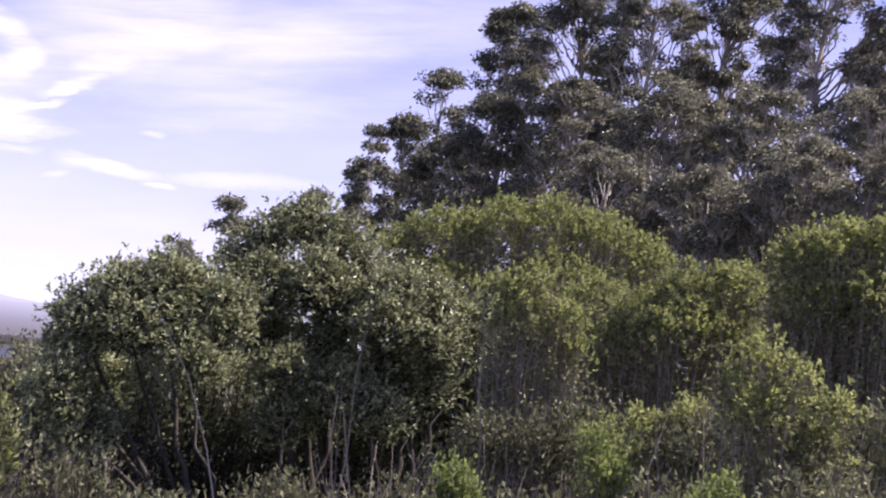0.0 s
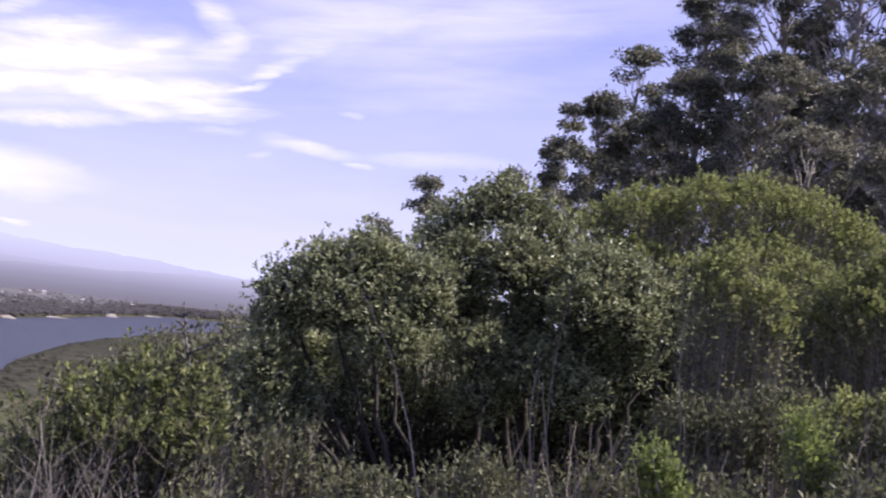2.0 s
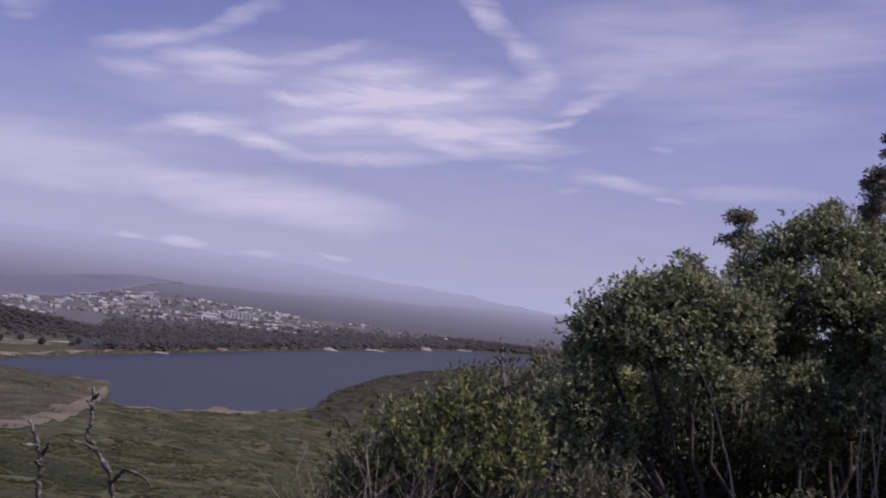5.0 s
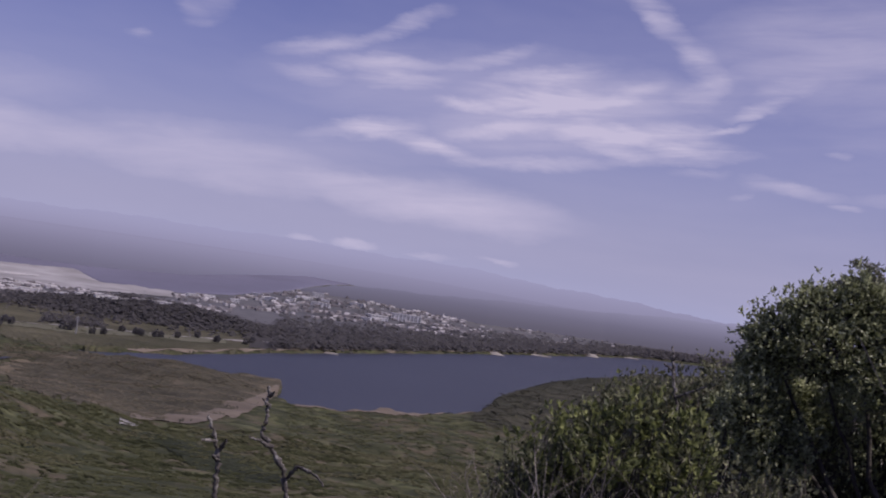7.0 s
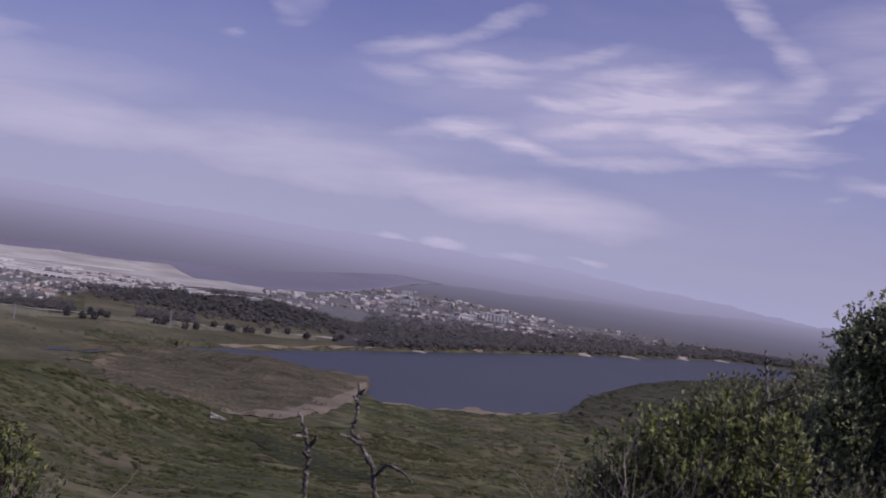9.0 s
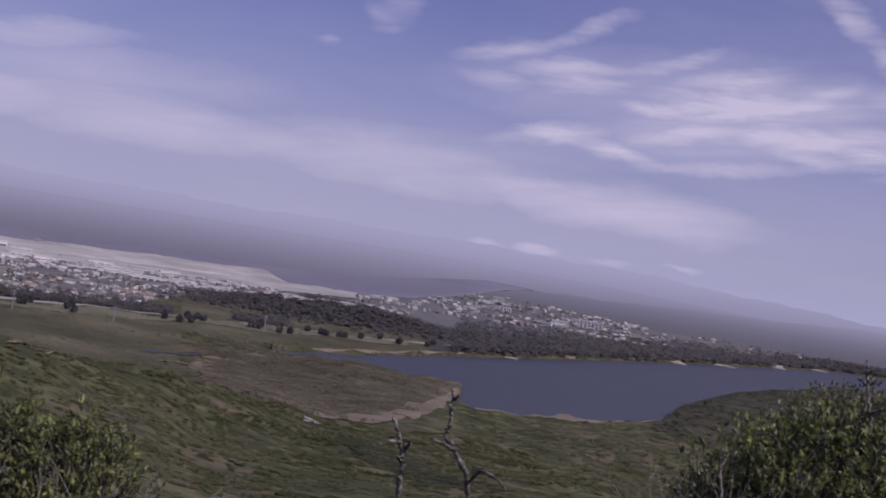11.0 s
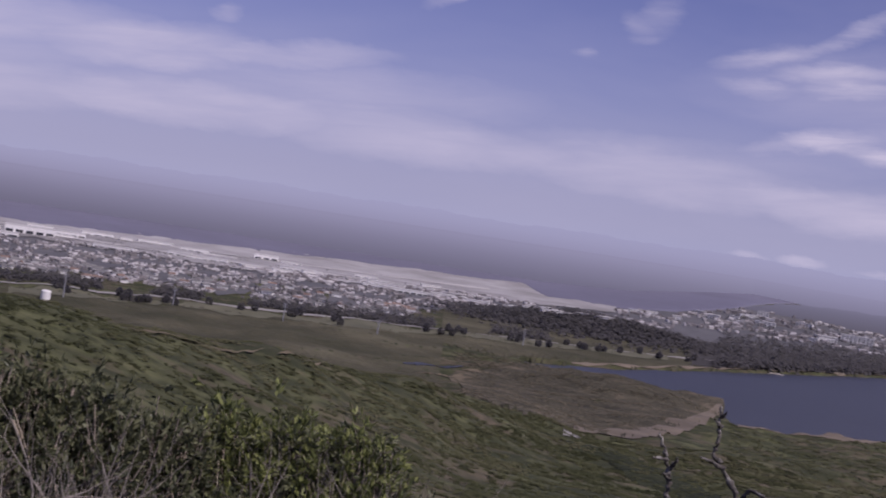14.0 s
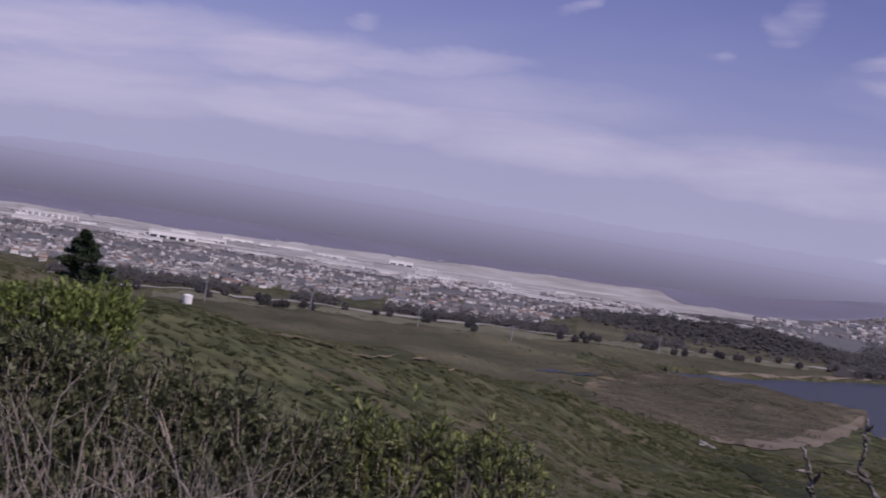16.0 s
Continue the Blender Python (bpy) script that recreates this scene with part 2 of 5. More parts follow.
SCRUB = material("headland_scrub_leaves", (0.12, 0.108, 0.074), (0.22, 0.19, 0.135), 0.008, 0.95, mid=(0.16, 0.143, 0.1), through_light=0.3, spec=0.1)
HEADLAND = material("dry_brown_headland", (0.05, 0.047, 0.034), (0.19, 0.155, 0.112), 0.03, 0.95, 0.5, 0.12, mid=(0.085, 0.077, 0.054), spec=0.1, big=0.3)
SPUR = material("dull_brushy_spur", (0.04, 0.042, 0.027), (0.085, 0.08, 0.056), 0.02, 0.95, 0.5, 0.1, mid=(0.05, 0.05, 0.035), spec=0.1, big=0.2)
# pale mauve-grey, low in contrast: distance haze put into the woods' colour
WOODS = material("haze_paled_woods_leaves", (0.13, 0.124, 0.127), (0.165, 0.158, 0.158), 0.006, 0.95, through_light=0.55, spec=0.05)
BUSHES = material("slope_bush_leaves", (0.068, 0.077, 0.037), (0.21, 0.2, 0.118), 0.06, 0.95, through_light=0.5, mid=(0.134, 0.141, 0.071), spec=0.1, big=0.45)
GRASSLAND = material("dull_winter_grassland", (0.055, 0.055, 0.034), (0.135, 0.125, 0.082), 0.012, 0.95, 0.4, 0.1, mid=(0.085, 0.08, 0.052), spec=0.1, big=0.5)
GULLY = material("dark_gully_brush", (0.022, 0.027, 0.016), (0.05, 0.055, 0.03), 0.06, 0.95, 0.5, 0.15, mid=(0.034, 0.039, 0.022), spec=0.1, big=0.3)
HOUSES = material("town_walls_and_roofs", (0.15, 0.137, 0.137), (0.5, 0.48, 0.475), 0.01, 0.8, island=True, mid=(0.21, 0.195, 0.195), big=0.08)
WHITE = material("white_painted_wall", (0.66, 0.65, 0.63), (0.82, 0.81, 0.79), 0.2, 0.6)
ROOF = material("pale_flat_roofing", (0.42, 0.41, 0.39), (0.6, 0.58, 0.56), 0.1, 0.8)
GLASS_DARK = material("dark_window_band", (0.03, 0.033, 0.04), (0.06, 0.065, 0.075), 0.3, 0.2)
STEEL = material("galvanised_steel", (0.3, 0.3, 0.31), (0.45, 0.45, 0.46), 1.0, 0.5, metal=0.6)
ROADM = material("pale_asphalt", (0.2, 0.19, 0.18), (0.34, 0.32, 0.30), 0.05, 0.9)
SAND = material("pale_dry_earth", (0.115, 0.094, 0.07), (0.205, 0.168, 0.125), 0.03, 0.95)

EROSION = material("eroded_tan_earth", (0.105, 0.088, 0.058), (0.215, 0.178, 0.122), 0.05, 0.95, 0.4, 0.2, spec=0.1)


# ---- building helpers ----
def table(pairs, x):
    """Smooth reading of a short table of (x, value)."""
    xs, vs = zip(*pairs)
    return np.interp(x, xs, vs)


def step(a, b, x):
    t = np.clip((np.asarray(x, float) - a) / (b - a), 0, 1)
    return t * t * (3 - 2 * t)


def mesh_of(name, verts, faces, mat, smooth=False):
    """A mesh from an array of places and an array of faces with three or four corners each."""
    me = bpy.data.meshes.new(name)
    verts, faces = np.asarray(verts, np.float32), np.asarray(faces, np.int32)
    k = faces.shape[1]
    me.vertices.add(len(verts))
    me.vertices.foreach_set("co", verts.ravel())
    me.loops.add(faces.size)
    me.loops.foreach_set("vertex_index", faces.ravel())
    me.polygons.add(len(faces))
    me.polygons.foreach_set("loop_start", np.arange(len(faces), dtype=np.int32) * k)
    me.polygons.foreach_set("use_smooth", np.full(len(faces), smooth))
    me.update(calc_edges=True)
    me.materials.append(mat)
    return me


def part(name, data, parent, label="", kind=""):
    ob = new(name, data)
    ob.parent = parent
    return tagged(ob, label, kind=kind)


def thing(name, place, label, category, group="", turn=0.0):
    ob = new(name)
    ob.empty_display_size = 0.2
    ob.matrix_basis = pose(*place, 0, 0, turn)
    return tagged(ob, label, category, group)


def bm_mesh(name, bm, mat, smooth=False):
    me = bpy.data.meshes.new(name)
    bmesh.ops.recalc_face_normals(bm, faces=bm.faces)
    bm.to_mesh(me)
    bm.free()
    for p in me.polygons:
        p.use_smooth = smooth
    me.materials.append(mat)
    return me


def box(bm, x0, x1, y0, y1, z0, z1, bevel=0.0):
    made = bmesh.ops.create_cube(bm, size=1.0, matrix=Matrix.Translation(((x0 + x1) / 2, (y0 + y1) / 2, (z0 + z1) / 2)) @ Matrix.Diagonal((x1 - x0, y1 - y0, z1 - z0, 1)))
    if bevel:
        edges = list({e for v in made["verts"] for e in v.link_edges})
        bmesh.ops.bevel(bm, geom=edges, offset=bevel, segments=1, affect="EDGES")


def tubes(paths, radii, sides=4):
    """Tubes along many paths at once: paths (n, k, 3), radii (n, k). Returns places and faces."""
    paths, radii = np.asarray(paths, float), np.asarray(radii, float)
    n, k, _ = paths.shape
    way = np.gradient(paths, axis=1)
    way /= np.linalg.norm(way, axis=2, keepdims=True) + 1e-9
    ref = np.where(np.abs(way[..., 2:3]) > 0.9, np.array([1.0, 0, 0]), np.array([0, 0, 1.0]))
    a = np.cross(way, ref)
    a /= np.linalg.norm(a, axis=2, keepdims=True) + 1e-9
    b = np.cross(way, a)
    ang = np.arange(sides) * 2 * np.pi / sides
    ring = a[:, :, None] * np.cos(ang)[None, None, :, None] + b[:, :, None] * np.sin(ang)[None, None, :, None]
    verts = paths[:, :, None] + ring * radii[:, :, None, None]
    i = np.arange(n)[:, None, None] * k * sides
    j = np.arange(k - 1)[None, :, None] * sides
    s = np.arange(sides)[None, None, :]
    s2 = (s + 1) % sides
    faces = np.stack([i + j + s, i + j + s2, i + j + sides + s2, i + j + sides + s], -1).reshape(-1, 4)
    return verts.reshape(-1, 3), faces


def leaves(rng, at, out, length, width, droop=0.0, spread=0.8):
    """Folded pointed leaves, two triangles each, at places, leaning along out."""
    n = len(at)
    d = out + rng.normal(0, spread, (n, 3))
    d[:, 2] -= droop
    d /= np.linalg.norm(d, axis=1, keepdims=True) + 1e-9
    r = rng.normal(0, 1, (n, 3))
    side = np.cross(d, r)
    side /= np.linalg.norm(side, axis=1, keepdims=True) + 1e-9
    nor = np.cross(side, d)
    ln = length * rng.uniform(0.6, 1.35, (n, 1))
    wd = width * rng.uniform(0.7, 1.3, (n, 1))
    mid = at + d * ln * 0.45
    v = np.stack([at, mid + side * wd * 0.5 + nor * wd * 0.2, at + d * ln, mid - side * wd * 0.5 + nor * wd * 0.2], 1)
    base = np.arange(n)[:, None] * 4
    f = np.concatenate([base + np.array([[0, 1, 2]]), base + np.array([[0, 2, 3]])], 0)
    return v.reshape(-1, 3), f


def bend(rng, a, c, b, k, wob):
    """Curved paths from a over c to b with k places and a wobble."""
    t = np.linspace(0, 1, k)[None, :, None]
    p = (1 - t) ** 2 * a[:, None] + 2 * t * (1 - t) * c[:, None] + t * t * b[:, None]
    w = rng.normal(0, wob, p.shape)
    w[:, 0] = 0
    return p + w


# ---- ground: hilltop, slope down to a reservoir, plain, bay and far hills ----
LAKE_Z = EYE - 150.0
LEFT_FALL = [(0, 0.0), (4, -0.15), (8, -0.8), (15, -2.6), (30, -6.5), (100, -24), (250, -51), (500, -87), (900, -124), (1350, -146), (1500, -145.5)]
RIGHT_FALL = [(0, 0.0), (6, 0.0), (14, -0.2), (30, -1.5), (60, -5), (120, -13), (300, -45), (700, -100), (1350, -145), (1500, -145)]
NEAR_SHORE = [(10, -2.1), (15, -2.15), (20, -2.8), (24, -3.7), (26, -4.7), (26.8, -5.4), (30.4, -6.0), (34.9, -6.3), (35.5, -5.35), (39, -5.15), (43.5, -5.07), (50, -5.05)]
FAR_SHORE = [(10, -2.0), (16, -2.0), (20.4, -2.1), (26.9, -2.9), (35.6, -4.1), (40, -4.75), (43.5, -5.05), (50, -5.08)]
CREST = [(40, 1000, -7.7), (48, 650, -6.85), (57, 450, -6.3), (65, 350, -5.6), (69, 320, -5.1), (73, 300, -4.4), (85, 280, -3.2)]
BAY_SHORE = [(24, -0.5), (33, -0.75), (34, -0.95), (36, -1.5), (38, -2.0), (41.5, -2.25), (43.6, -2.2), (44.5, -1.86), (50, -1.95), (55, -2.12), (64, -2.35), (73, -2.3), (90, -2.3)]
PLAIN = [(0, -145.5), (2150, -145.5), (3000, -146), (3600, -146), (4300, -104), (4850, -60), (6000, 20)]
SOUTH = [(0, -145.5), (4250, -145), (4850, -125), (4950, -120)]


def shore_r(tab, az):
    return 150.0 / np.tan(np.radians(-table(tab, az)))


def plain_z(az, r):
    w = step(22, 36, az)
    return EYE + (1 - w) * table(SOUTH, r) + w * table(PLAIN, r)


def bay_r(az):
    """Distance of the bay's shore: where the plain shows at the shore's elevation."""
    rr = np.linspace(2600, 4900, 240)
    el = np.degrees(np.arctan((plain_z(az, rr) - EYE) / rr))
    want = table(BAY_SHORE, az)
    return float(rr[min(np.searchsorted(np.maximum.accumulate(el), want), 239)])


def ground_z(az, r, rough=True):
    az, r = np.asarray(az, float), np.asarray(r, float)
    left = step(6, 20, az) * (1 - step(120, 170, az))
    z = left * table(LEFT_FALL, r) + (1 - left) * table(RIGHT_FALL, r)
    xs = [c[0] for c in CREST]
    rc = np.interp(az, xs, [c[1] for c in CREST])
    zc = EYE + rc * np.tan(np.radians(np.interp(az, xs, [c[2] for c in CREST])))
    gain = (zc - table(LEFT_FALL, rc)) * step(38, 50, az) * (1 - step(110, 150, az))
    u = (r - rc) / rc
    z = z + gain * np.exp(-np.where(u < 0, (u / 0.42) ** 2, (u / 0.5) ** 2))
    # the low headland in the reservoir and the dark spur on its other side
    z = z + 13 * np.exp(-((az - 40.5) / 3.6) ** 2 - ((r - 1480) / 120) ** 2)
    z = z + 3 * np.exp(-((az - 22.5) / 2.6) ** 2 - ((r - 1850) / 330) ** 2)
    far = step(1500, 1900, r)
    z = z * (1 - far) + np.maximum(z * 0 + plain_z(az, r), np.where(r > 2600, -1e9, z)) * far
    # wooded rise between the reservoir and the town
    z = z + 26 * np.exp(-((az - 41.5) / 4.2) ** 2 - ((r - 2520) / 170) ** 2)
    z = z + 22 * np.exp(-((az - 55) / 5.0) ** 2 - ((r - 2250) / 120) ** 2) * 0.45
    z = z + 10 * np.exp(-((az - 20) / 7.0) ** 2 - ((r - 4450) / 150) ** 2)
    # reservoir bed
    rn, rf = shore_r(NEAR_SHORE, az), shore_r(FAR_SHORE, az)
    wig = 0.008 * np.sin(az * 2.3) + 0.006 * np.sin(az * 5.1 + 1)
    d = np.minimum(r - rn * (1 + wig), rf * (1 + wig * 0.4) - r)
    wet = step(-25, 18, d) * step(9, 12, az) * (1 - step(44, 47, az))
    z = z * (1 - wet) + (LAKE_Z - 5) * wet
    if rough:
        x, y = -np.sin(np.radians(az)) * r, np.cos(np.radians(az)) * r
        amp = np.clip(r * 0.006, 0.02, 3.2) * (1 - wet) * (1 - step(1500, 2200, r) * 0.75)
        n = np.sin(x / 41 + 1.3 * np.sin(y / 63)) * np.cos(y / 37 + 1.1 * np.sin(x / 53)) + 0.5 * np.sin(x / 15.7 + y / 21.3) * np.cos(y / 12.9 - x / 33)
        z = z + amp * n
    return z


EARTH = bpy.data.materials.new("hillside_ground")
EARTH.use_nodes = True


def earth_nodes():
    """Chaparral seen from above: dark scrub, olive grass and bare tan earth mottled at three scales."""
    t = EARTH.node_tree
    L = t.links.new
    p = t.nodes["Principled BSDF"]
    p.inputs["Roughness"].default_value, p.inputs["Specular IOR Level"].default_value = 0.95, 0.15
    geo = t.nodes.new("ShaderNodeNewGeometry")

    def noise_at(scale, detail, rough=0.6, dist=0.0):
        n = t.nodes.new("ShaderNodeTexNoise")
        n.inputs["Scale"].default_value, n.inputs["Detail"].default_value = scale, detail
        n.inputs["Roughness"].default_value, n.inputs["Distortion"].default_value = rough, dist
        L(geo.outputs["Position"], n.inputs["Vector"])
        return n.outputs["Fac"]

    def ramp_of(fac, stops):
        n = t.nodes.new("ShaderNodeValToRGB")
        n.color_ramp.elements[0].position, n.color_ramp.elements[0].color = stops[0][0], (*stops[0][1], 1)
        n.color_ramp.elements[1].position, n.color_ramp.elements[1].color = stops[-1][0], (*stops[-1][1], 1)
        for pos, c in stops[1:-1]:
            n.color_ramp.elements.new(pos).color = (*c, 1)
        L(fac, n.inputs["Fac"])
        return n.outputs["Color"]

    def blend(fac, a, b):
        n = t.nodes.new("ShaderNodeMix")
        n.data_type = "RGBA"
        L(fac, n.inputs["Factor"])
        L(a, n.inputs["A"])
        L(b, n.inputs["B"])
        return n.outputs["Result"]

    scrub = ramp_of(noise_at(0.11, 8, 0.7), [(0.3, (0.022, 0.026, 0.013)), (0.5, (0.046, 0.05, 0.024)), (0.72, (0.078, 0.076, 0.042))])
    grass = ramp_of(noise_at(0.2, 6, 0.65), [(0.3, (0.078, 0.086, 0.038)), (0.7, (0.135, 0.138, 0.068))])
    brown = ramp_of(noise_at(0.15, 6, 0.65), [(0.3, (0.065, 0.055, 0.037)), (0.7, (0.15, 0.122, 0.084))])
    green_at = ramp_of(noise_at(0.021, 8, 0.7, 0.6), [(0.45, (0, 0, 0)), (0.58, (0.9, 0.9, 0.9))])
    brown_at = ramp_of(noise_at(0.013, 9, 0.72, 0.8), [(0.49, (0, 0, 0)), (0.58, (0.85, 0.85, 0.85))])
    thicket = ramp_of(noise_at(0.3, 5, 0.6), [(0.3, (0.022, 0.027, 0.013)), (0.7, (0.05, 0.056, 0.027))])
    thicket_at = ramp_of(noise_at(0.06, 6, 0.62, 0.5), [(0.47, (0, 0, 0)), (0.6, (0.85, 0.85, 0.85))])
    L(blend(thicket_at, blend(brown_at, blend(green_at, scrub, grass), brown), thicket), p.inputs["Base Color"])
    bump = t.nodes.new("ShaderNodeBump")
    bump.inputs["Strength"].default_value, bump.inputs["Distance"].default_value = 0.4, 0.5
    L(noise_at(0.25, 6, 0.7), bump.inputs["Height"])
    tufts = t.nodes.new("ShaderNodeBump")
    tufts.inputs["Strength"].default_value, tufts.inputs["Distance"].default_value = 0.25, 1.2
    L(noise_at(0.085, 3, 0.5), tufts.inputs["Height"])
    L(bump.outputs[0], tufts.inputs["Normal"])
    L(tufts.outputs[0], p.inputs["Normal"])


earth_nodes()


def polar_sheet(name, azs, rs, height, mat, ring=False):
    A, R = np.meshgrid(azs, rs)
    Z = height(A, R)
    v = np.stack([-np.sin(np.radians(A)) * R, np.cos(np.radians(A)) * R, Z], -1).reshape(-1, 3)
    n, m = len(rs), len(azs)
    i = np.arange(n - 1)[:, None] * m
    j = np.arange(m if ring else m - 1)[None]
    j2 = (j + 1) % m
    f = np.stack([i + j, i + m + j, i + m + j2, i + j2], -1).reshape(-1, 4)
    return mesh_of(name, v, f[:, ::-1], mat, True)


AZ = np.concatenate([np.arange(-24, 20, 1.0), np.arange(20, 86, 0.4), np.arange(86, 336, 6.0)])
RS = np.concatenate([[0.05], np.geomspace(0.8, 400, 100), np.linspace(411, 1800, 130), np.linspace(1815, 3000, 70), np.linspace(3020, 4930, 70)])
ground = tagged(new("ground", polar_sheet("ground", AZ, RS, lambda a, r: ground_z(np.where(a > 180, a - 360, a), r), EARTH, True)),
                "brushy hillside falling to a reservoir and a plain", "ground", kind="structure")


def water_material(name, deep, rough, scale, spec):
    m = material(name, deep, tuple(c * 1.25 for c in deep), 0.004, rough, 0.25, scale, spec=spec)
    return m


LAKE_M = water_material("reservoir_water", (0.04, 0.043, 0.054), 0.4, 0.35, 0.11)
# haze over the bay is put into its paler, bluer base colour
BAY_M = water_material("bay_water_haze_in_colour", (0.148, 0.146, 0.194), 0.9, 0.2, 0.05)
lake_az = np.arange(9, 47, 0.5)
tagged(new("water_reservoir", polar_sheet("water", lake_az, np.geomspace(1290, 4700, 40), lambda a, r: np.full(a.shape, LAKE_Z), LAKE_M)),
       "calm slate-blue reservoir between brown shores", "water", kind="structure")


def bay_sheet():
    azs = np.arange(33, 100, 0.5)
    near = np.array([bay_r(a) * (1 + 0.006 * math.sin(a * 1.7)) for a in azs])
    k = np.linspace(0, 1, 24)[:, None]
    R = near[None] * (1 - k) + 4880 * k
    A = np.repeat(azs[None], 24, 0)
    Z = plain_z(A, R) + 3.0
    Z[0] -= 9.0
    v = np.stack([-np.sin(np.radians(A)) * R, np.cos(np.radians(A)) * R, Z], -1).reshape(-1, 3)
    m = len(azs)
    i, j = np.arange(23)[:, None] * m, np.arange(m - 1)[None]
    f = np.stack([i + j, i + j + 1, i + m + j + 1, i + m + j], -1).reshape(-1, 4)
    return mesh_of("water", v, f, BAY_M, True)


tagged(new("water_bay", bay_sheet()), "wide bay with the haze put into its grey-blue colour", "water", kind="structure")

# hazy distance: backdrops glow with painted haze, paling upward by height over eye level
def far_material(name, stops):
    """Haze painted as glow, by elevation in degrees: (elevation, colour) from low to high."""
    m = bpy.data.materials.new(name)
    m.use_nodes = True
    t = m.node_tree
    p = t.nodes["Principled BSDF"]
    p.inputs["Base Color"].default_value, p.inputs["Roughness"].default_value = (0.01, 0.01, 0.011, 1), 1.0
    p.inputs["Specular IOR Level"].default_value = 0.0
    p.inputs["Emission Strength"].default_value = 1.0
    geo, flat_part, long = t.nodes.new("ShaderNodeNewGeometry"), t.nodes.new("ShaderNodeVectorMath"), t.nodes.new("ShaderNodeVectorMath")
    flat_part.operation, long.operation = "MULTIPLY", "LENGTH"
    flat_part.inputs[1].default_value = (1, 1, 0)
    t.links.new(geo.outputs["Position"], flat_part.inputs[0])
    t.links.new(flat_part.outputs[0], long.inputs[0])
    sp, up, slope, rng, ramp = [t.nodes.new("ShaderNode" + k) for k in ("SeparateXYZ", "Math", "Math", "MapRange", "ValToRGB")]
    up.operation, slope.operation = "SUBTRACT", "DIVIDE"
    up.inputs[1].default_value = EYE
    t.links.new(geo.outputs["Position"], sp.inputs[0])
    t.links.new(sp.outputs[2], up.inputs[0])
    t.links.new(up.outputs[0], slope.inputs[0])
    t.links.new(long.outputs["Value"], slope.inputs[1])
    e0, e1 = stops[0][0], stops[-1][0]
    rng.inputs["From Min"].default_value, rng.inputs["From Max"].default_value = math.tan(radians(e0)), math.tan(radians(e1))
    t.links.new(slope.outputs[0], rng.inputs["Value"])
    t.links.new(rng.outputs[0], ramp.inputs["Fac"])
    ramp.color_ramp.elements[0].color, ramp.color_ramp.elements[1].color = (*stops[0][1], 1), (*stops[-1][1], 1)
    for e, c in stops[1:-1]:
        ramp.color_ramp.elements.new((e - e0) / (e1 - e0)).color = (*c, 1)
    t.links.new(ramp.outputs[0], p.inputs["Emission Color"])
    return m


def hills(label, r0, low, tops, stops, seed, az0=8, az1=110, wave=1.0, category="hills"):
    """A far line of land or hazy water, glowing, between the elevation low and its top; r0 is a distance or a table of
    (bearing, distance).
    """
    azs = np.arange(az0, az1, 0.1)
    top = table(tops, azs) + wave * (0.09 * np.sin(azs * 0.9 + seed) + 0.05 * np.sin(azs * 2.7 + seed * 2) + 0.03 * np.sin(azs * 6.1 + seed) + 0.02 * np.sin(azs * 13.0 + 3 * np.sin(azs)))
    near = table(r0, azs) if isinstance(r0, list) else r0 + 0 * azs
    rows = []
    for k in np.linspace(0, 1, 10):
        el = low + (top - low) * k
        r = near + 30 * k
        rows.append(np.stack([-np.sin(np.radians(azs)) * r, np.cos(np.radians(azs)) * r, EYE + r * np.tan(np.radians(el))], -1))
    v = np.concatenate(rows)
    m = len(azs)
    i, j = np.arange(9)[:, None] * m, np.arange(m - 1)[None]
    f = np.stack([i + j, i + j + 1, i + m + j + 1, i + m + j], -1).reshape(-1, 4)
    return tagged(new("backdrop_hills", mesh_of("hills", v, f, far_material("painted_haze_glow", stops), True)), label, category, kind="structure")


hills("hills across the bay, their pale mauve haze painted as glow", 4880, -1.0, [(8, -0.3), (17, -0.05), (22, 0.25), (27, 0.6), (33, 0.78), (38, 0.85), (45, 0.8), (55, 0.85), (66, 0.75), (74, 0.45), (110, 0.4)],
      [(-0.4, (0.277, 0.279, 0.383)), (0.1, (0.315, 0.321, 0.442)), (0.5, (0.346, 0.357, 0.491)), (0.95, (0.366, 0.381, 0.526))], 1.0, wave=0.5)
hills("upright backdrop whose glow paints far bay water fading into haze", [(8, 4850), (35, 4850), (40, 4300), (44, 4130), (110, 4130)], -1.9, [(8, -0.5), (24, -0.4), (30, -0.1), (38, 0.02), (110, 0.05)],
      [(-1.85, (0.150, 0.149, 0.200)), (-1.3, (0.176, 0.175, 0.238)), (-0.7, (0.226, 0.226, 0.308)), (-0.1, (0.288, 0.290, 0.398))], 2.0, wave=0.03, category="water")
hills("wooded ridges beyond the reservoir, dark blue-grey haze painted as glow", [(8, 4640), (22, 4640), (27, 4350), (36.5, 4300)], -2.6, [(8, -0.1), (16, -0.15), (20, -0.25), (24, -0.45), (28, -0.62), (32, -0.74), (34, -0.95), (35.6, -1.36), (36.5, -1.7)],
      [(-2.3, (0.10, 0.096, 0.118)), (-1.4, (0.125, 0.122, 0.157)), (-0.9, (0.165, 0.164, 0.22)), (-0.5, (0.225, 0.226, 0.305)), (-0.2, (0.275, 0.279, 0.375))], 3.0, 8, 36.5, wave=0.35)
hills("thin dark point of land in the bay, its hazy tone painted as glow", 4560, -1.2, [(33.9, -1.02), (36.2, -0.98), (36.7, -1.02), (37.1, -1.15)],
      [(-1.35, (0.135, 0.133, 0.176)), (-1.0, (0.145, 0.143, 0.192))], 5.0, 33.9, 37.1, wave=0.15)


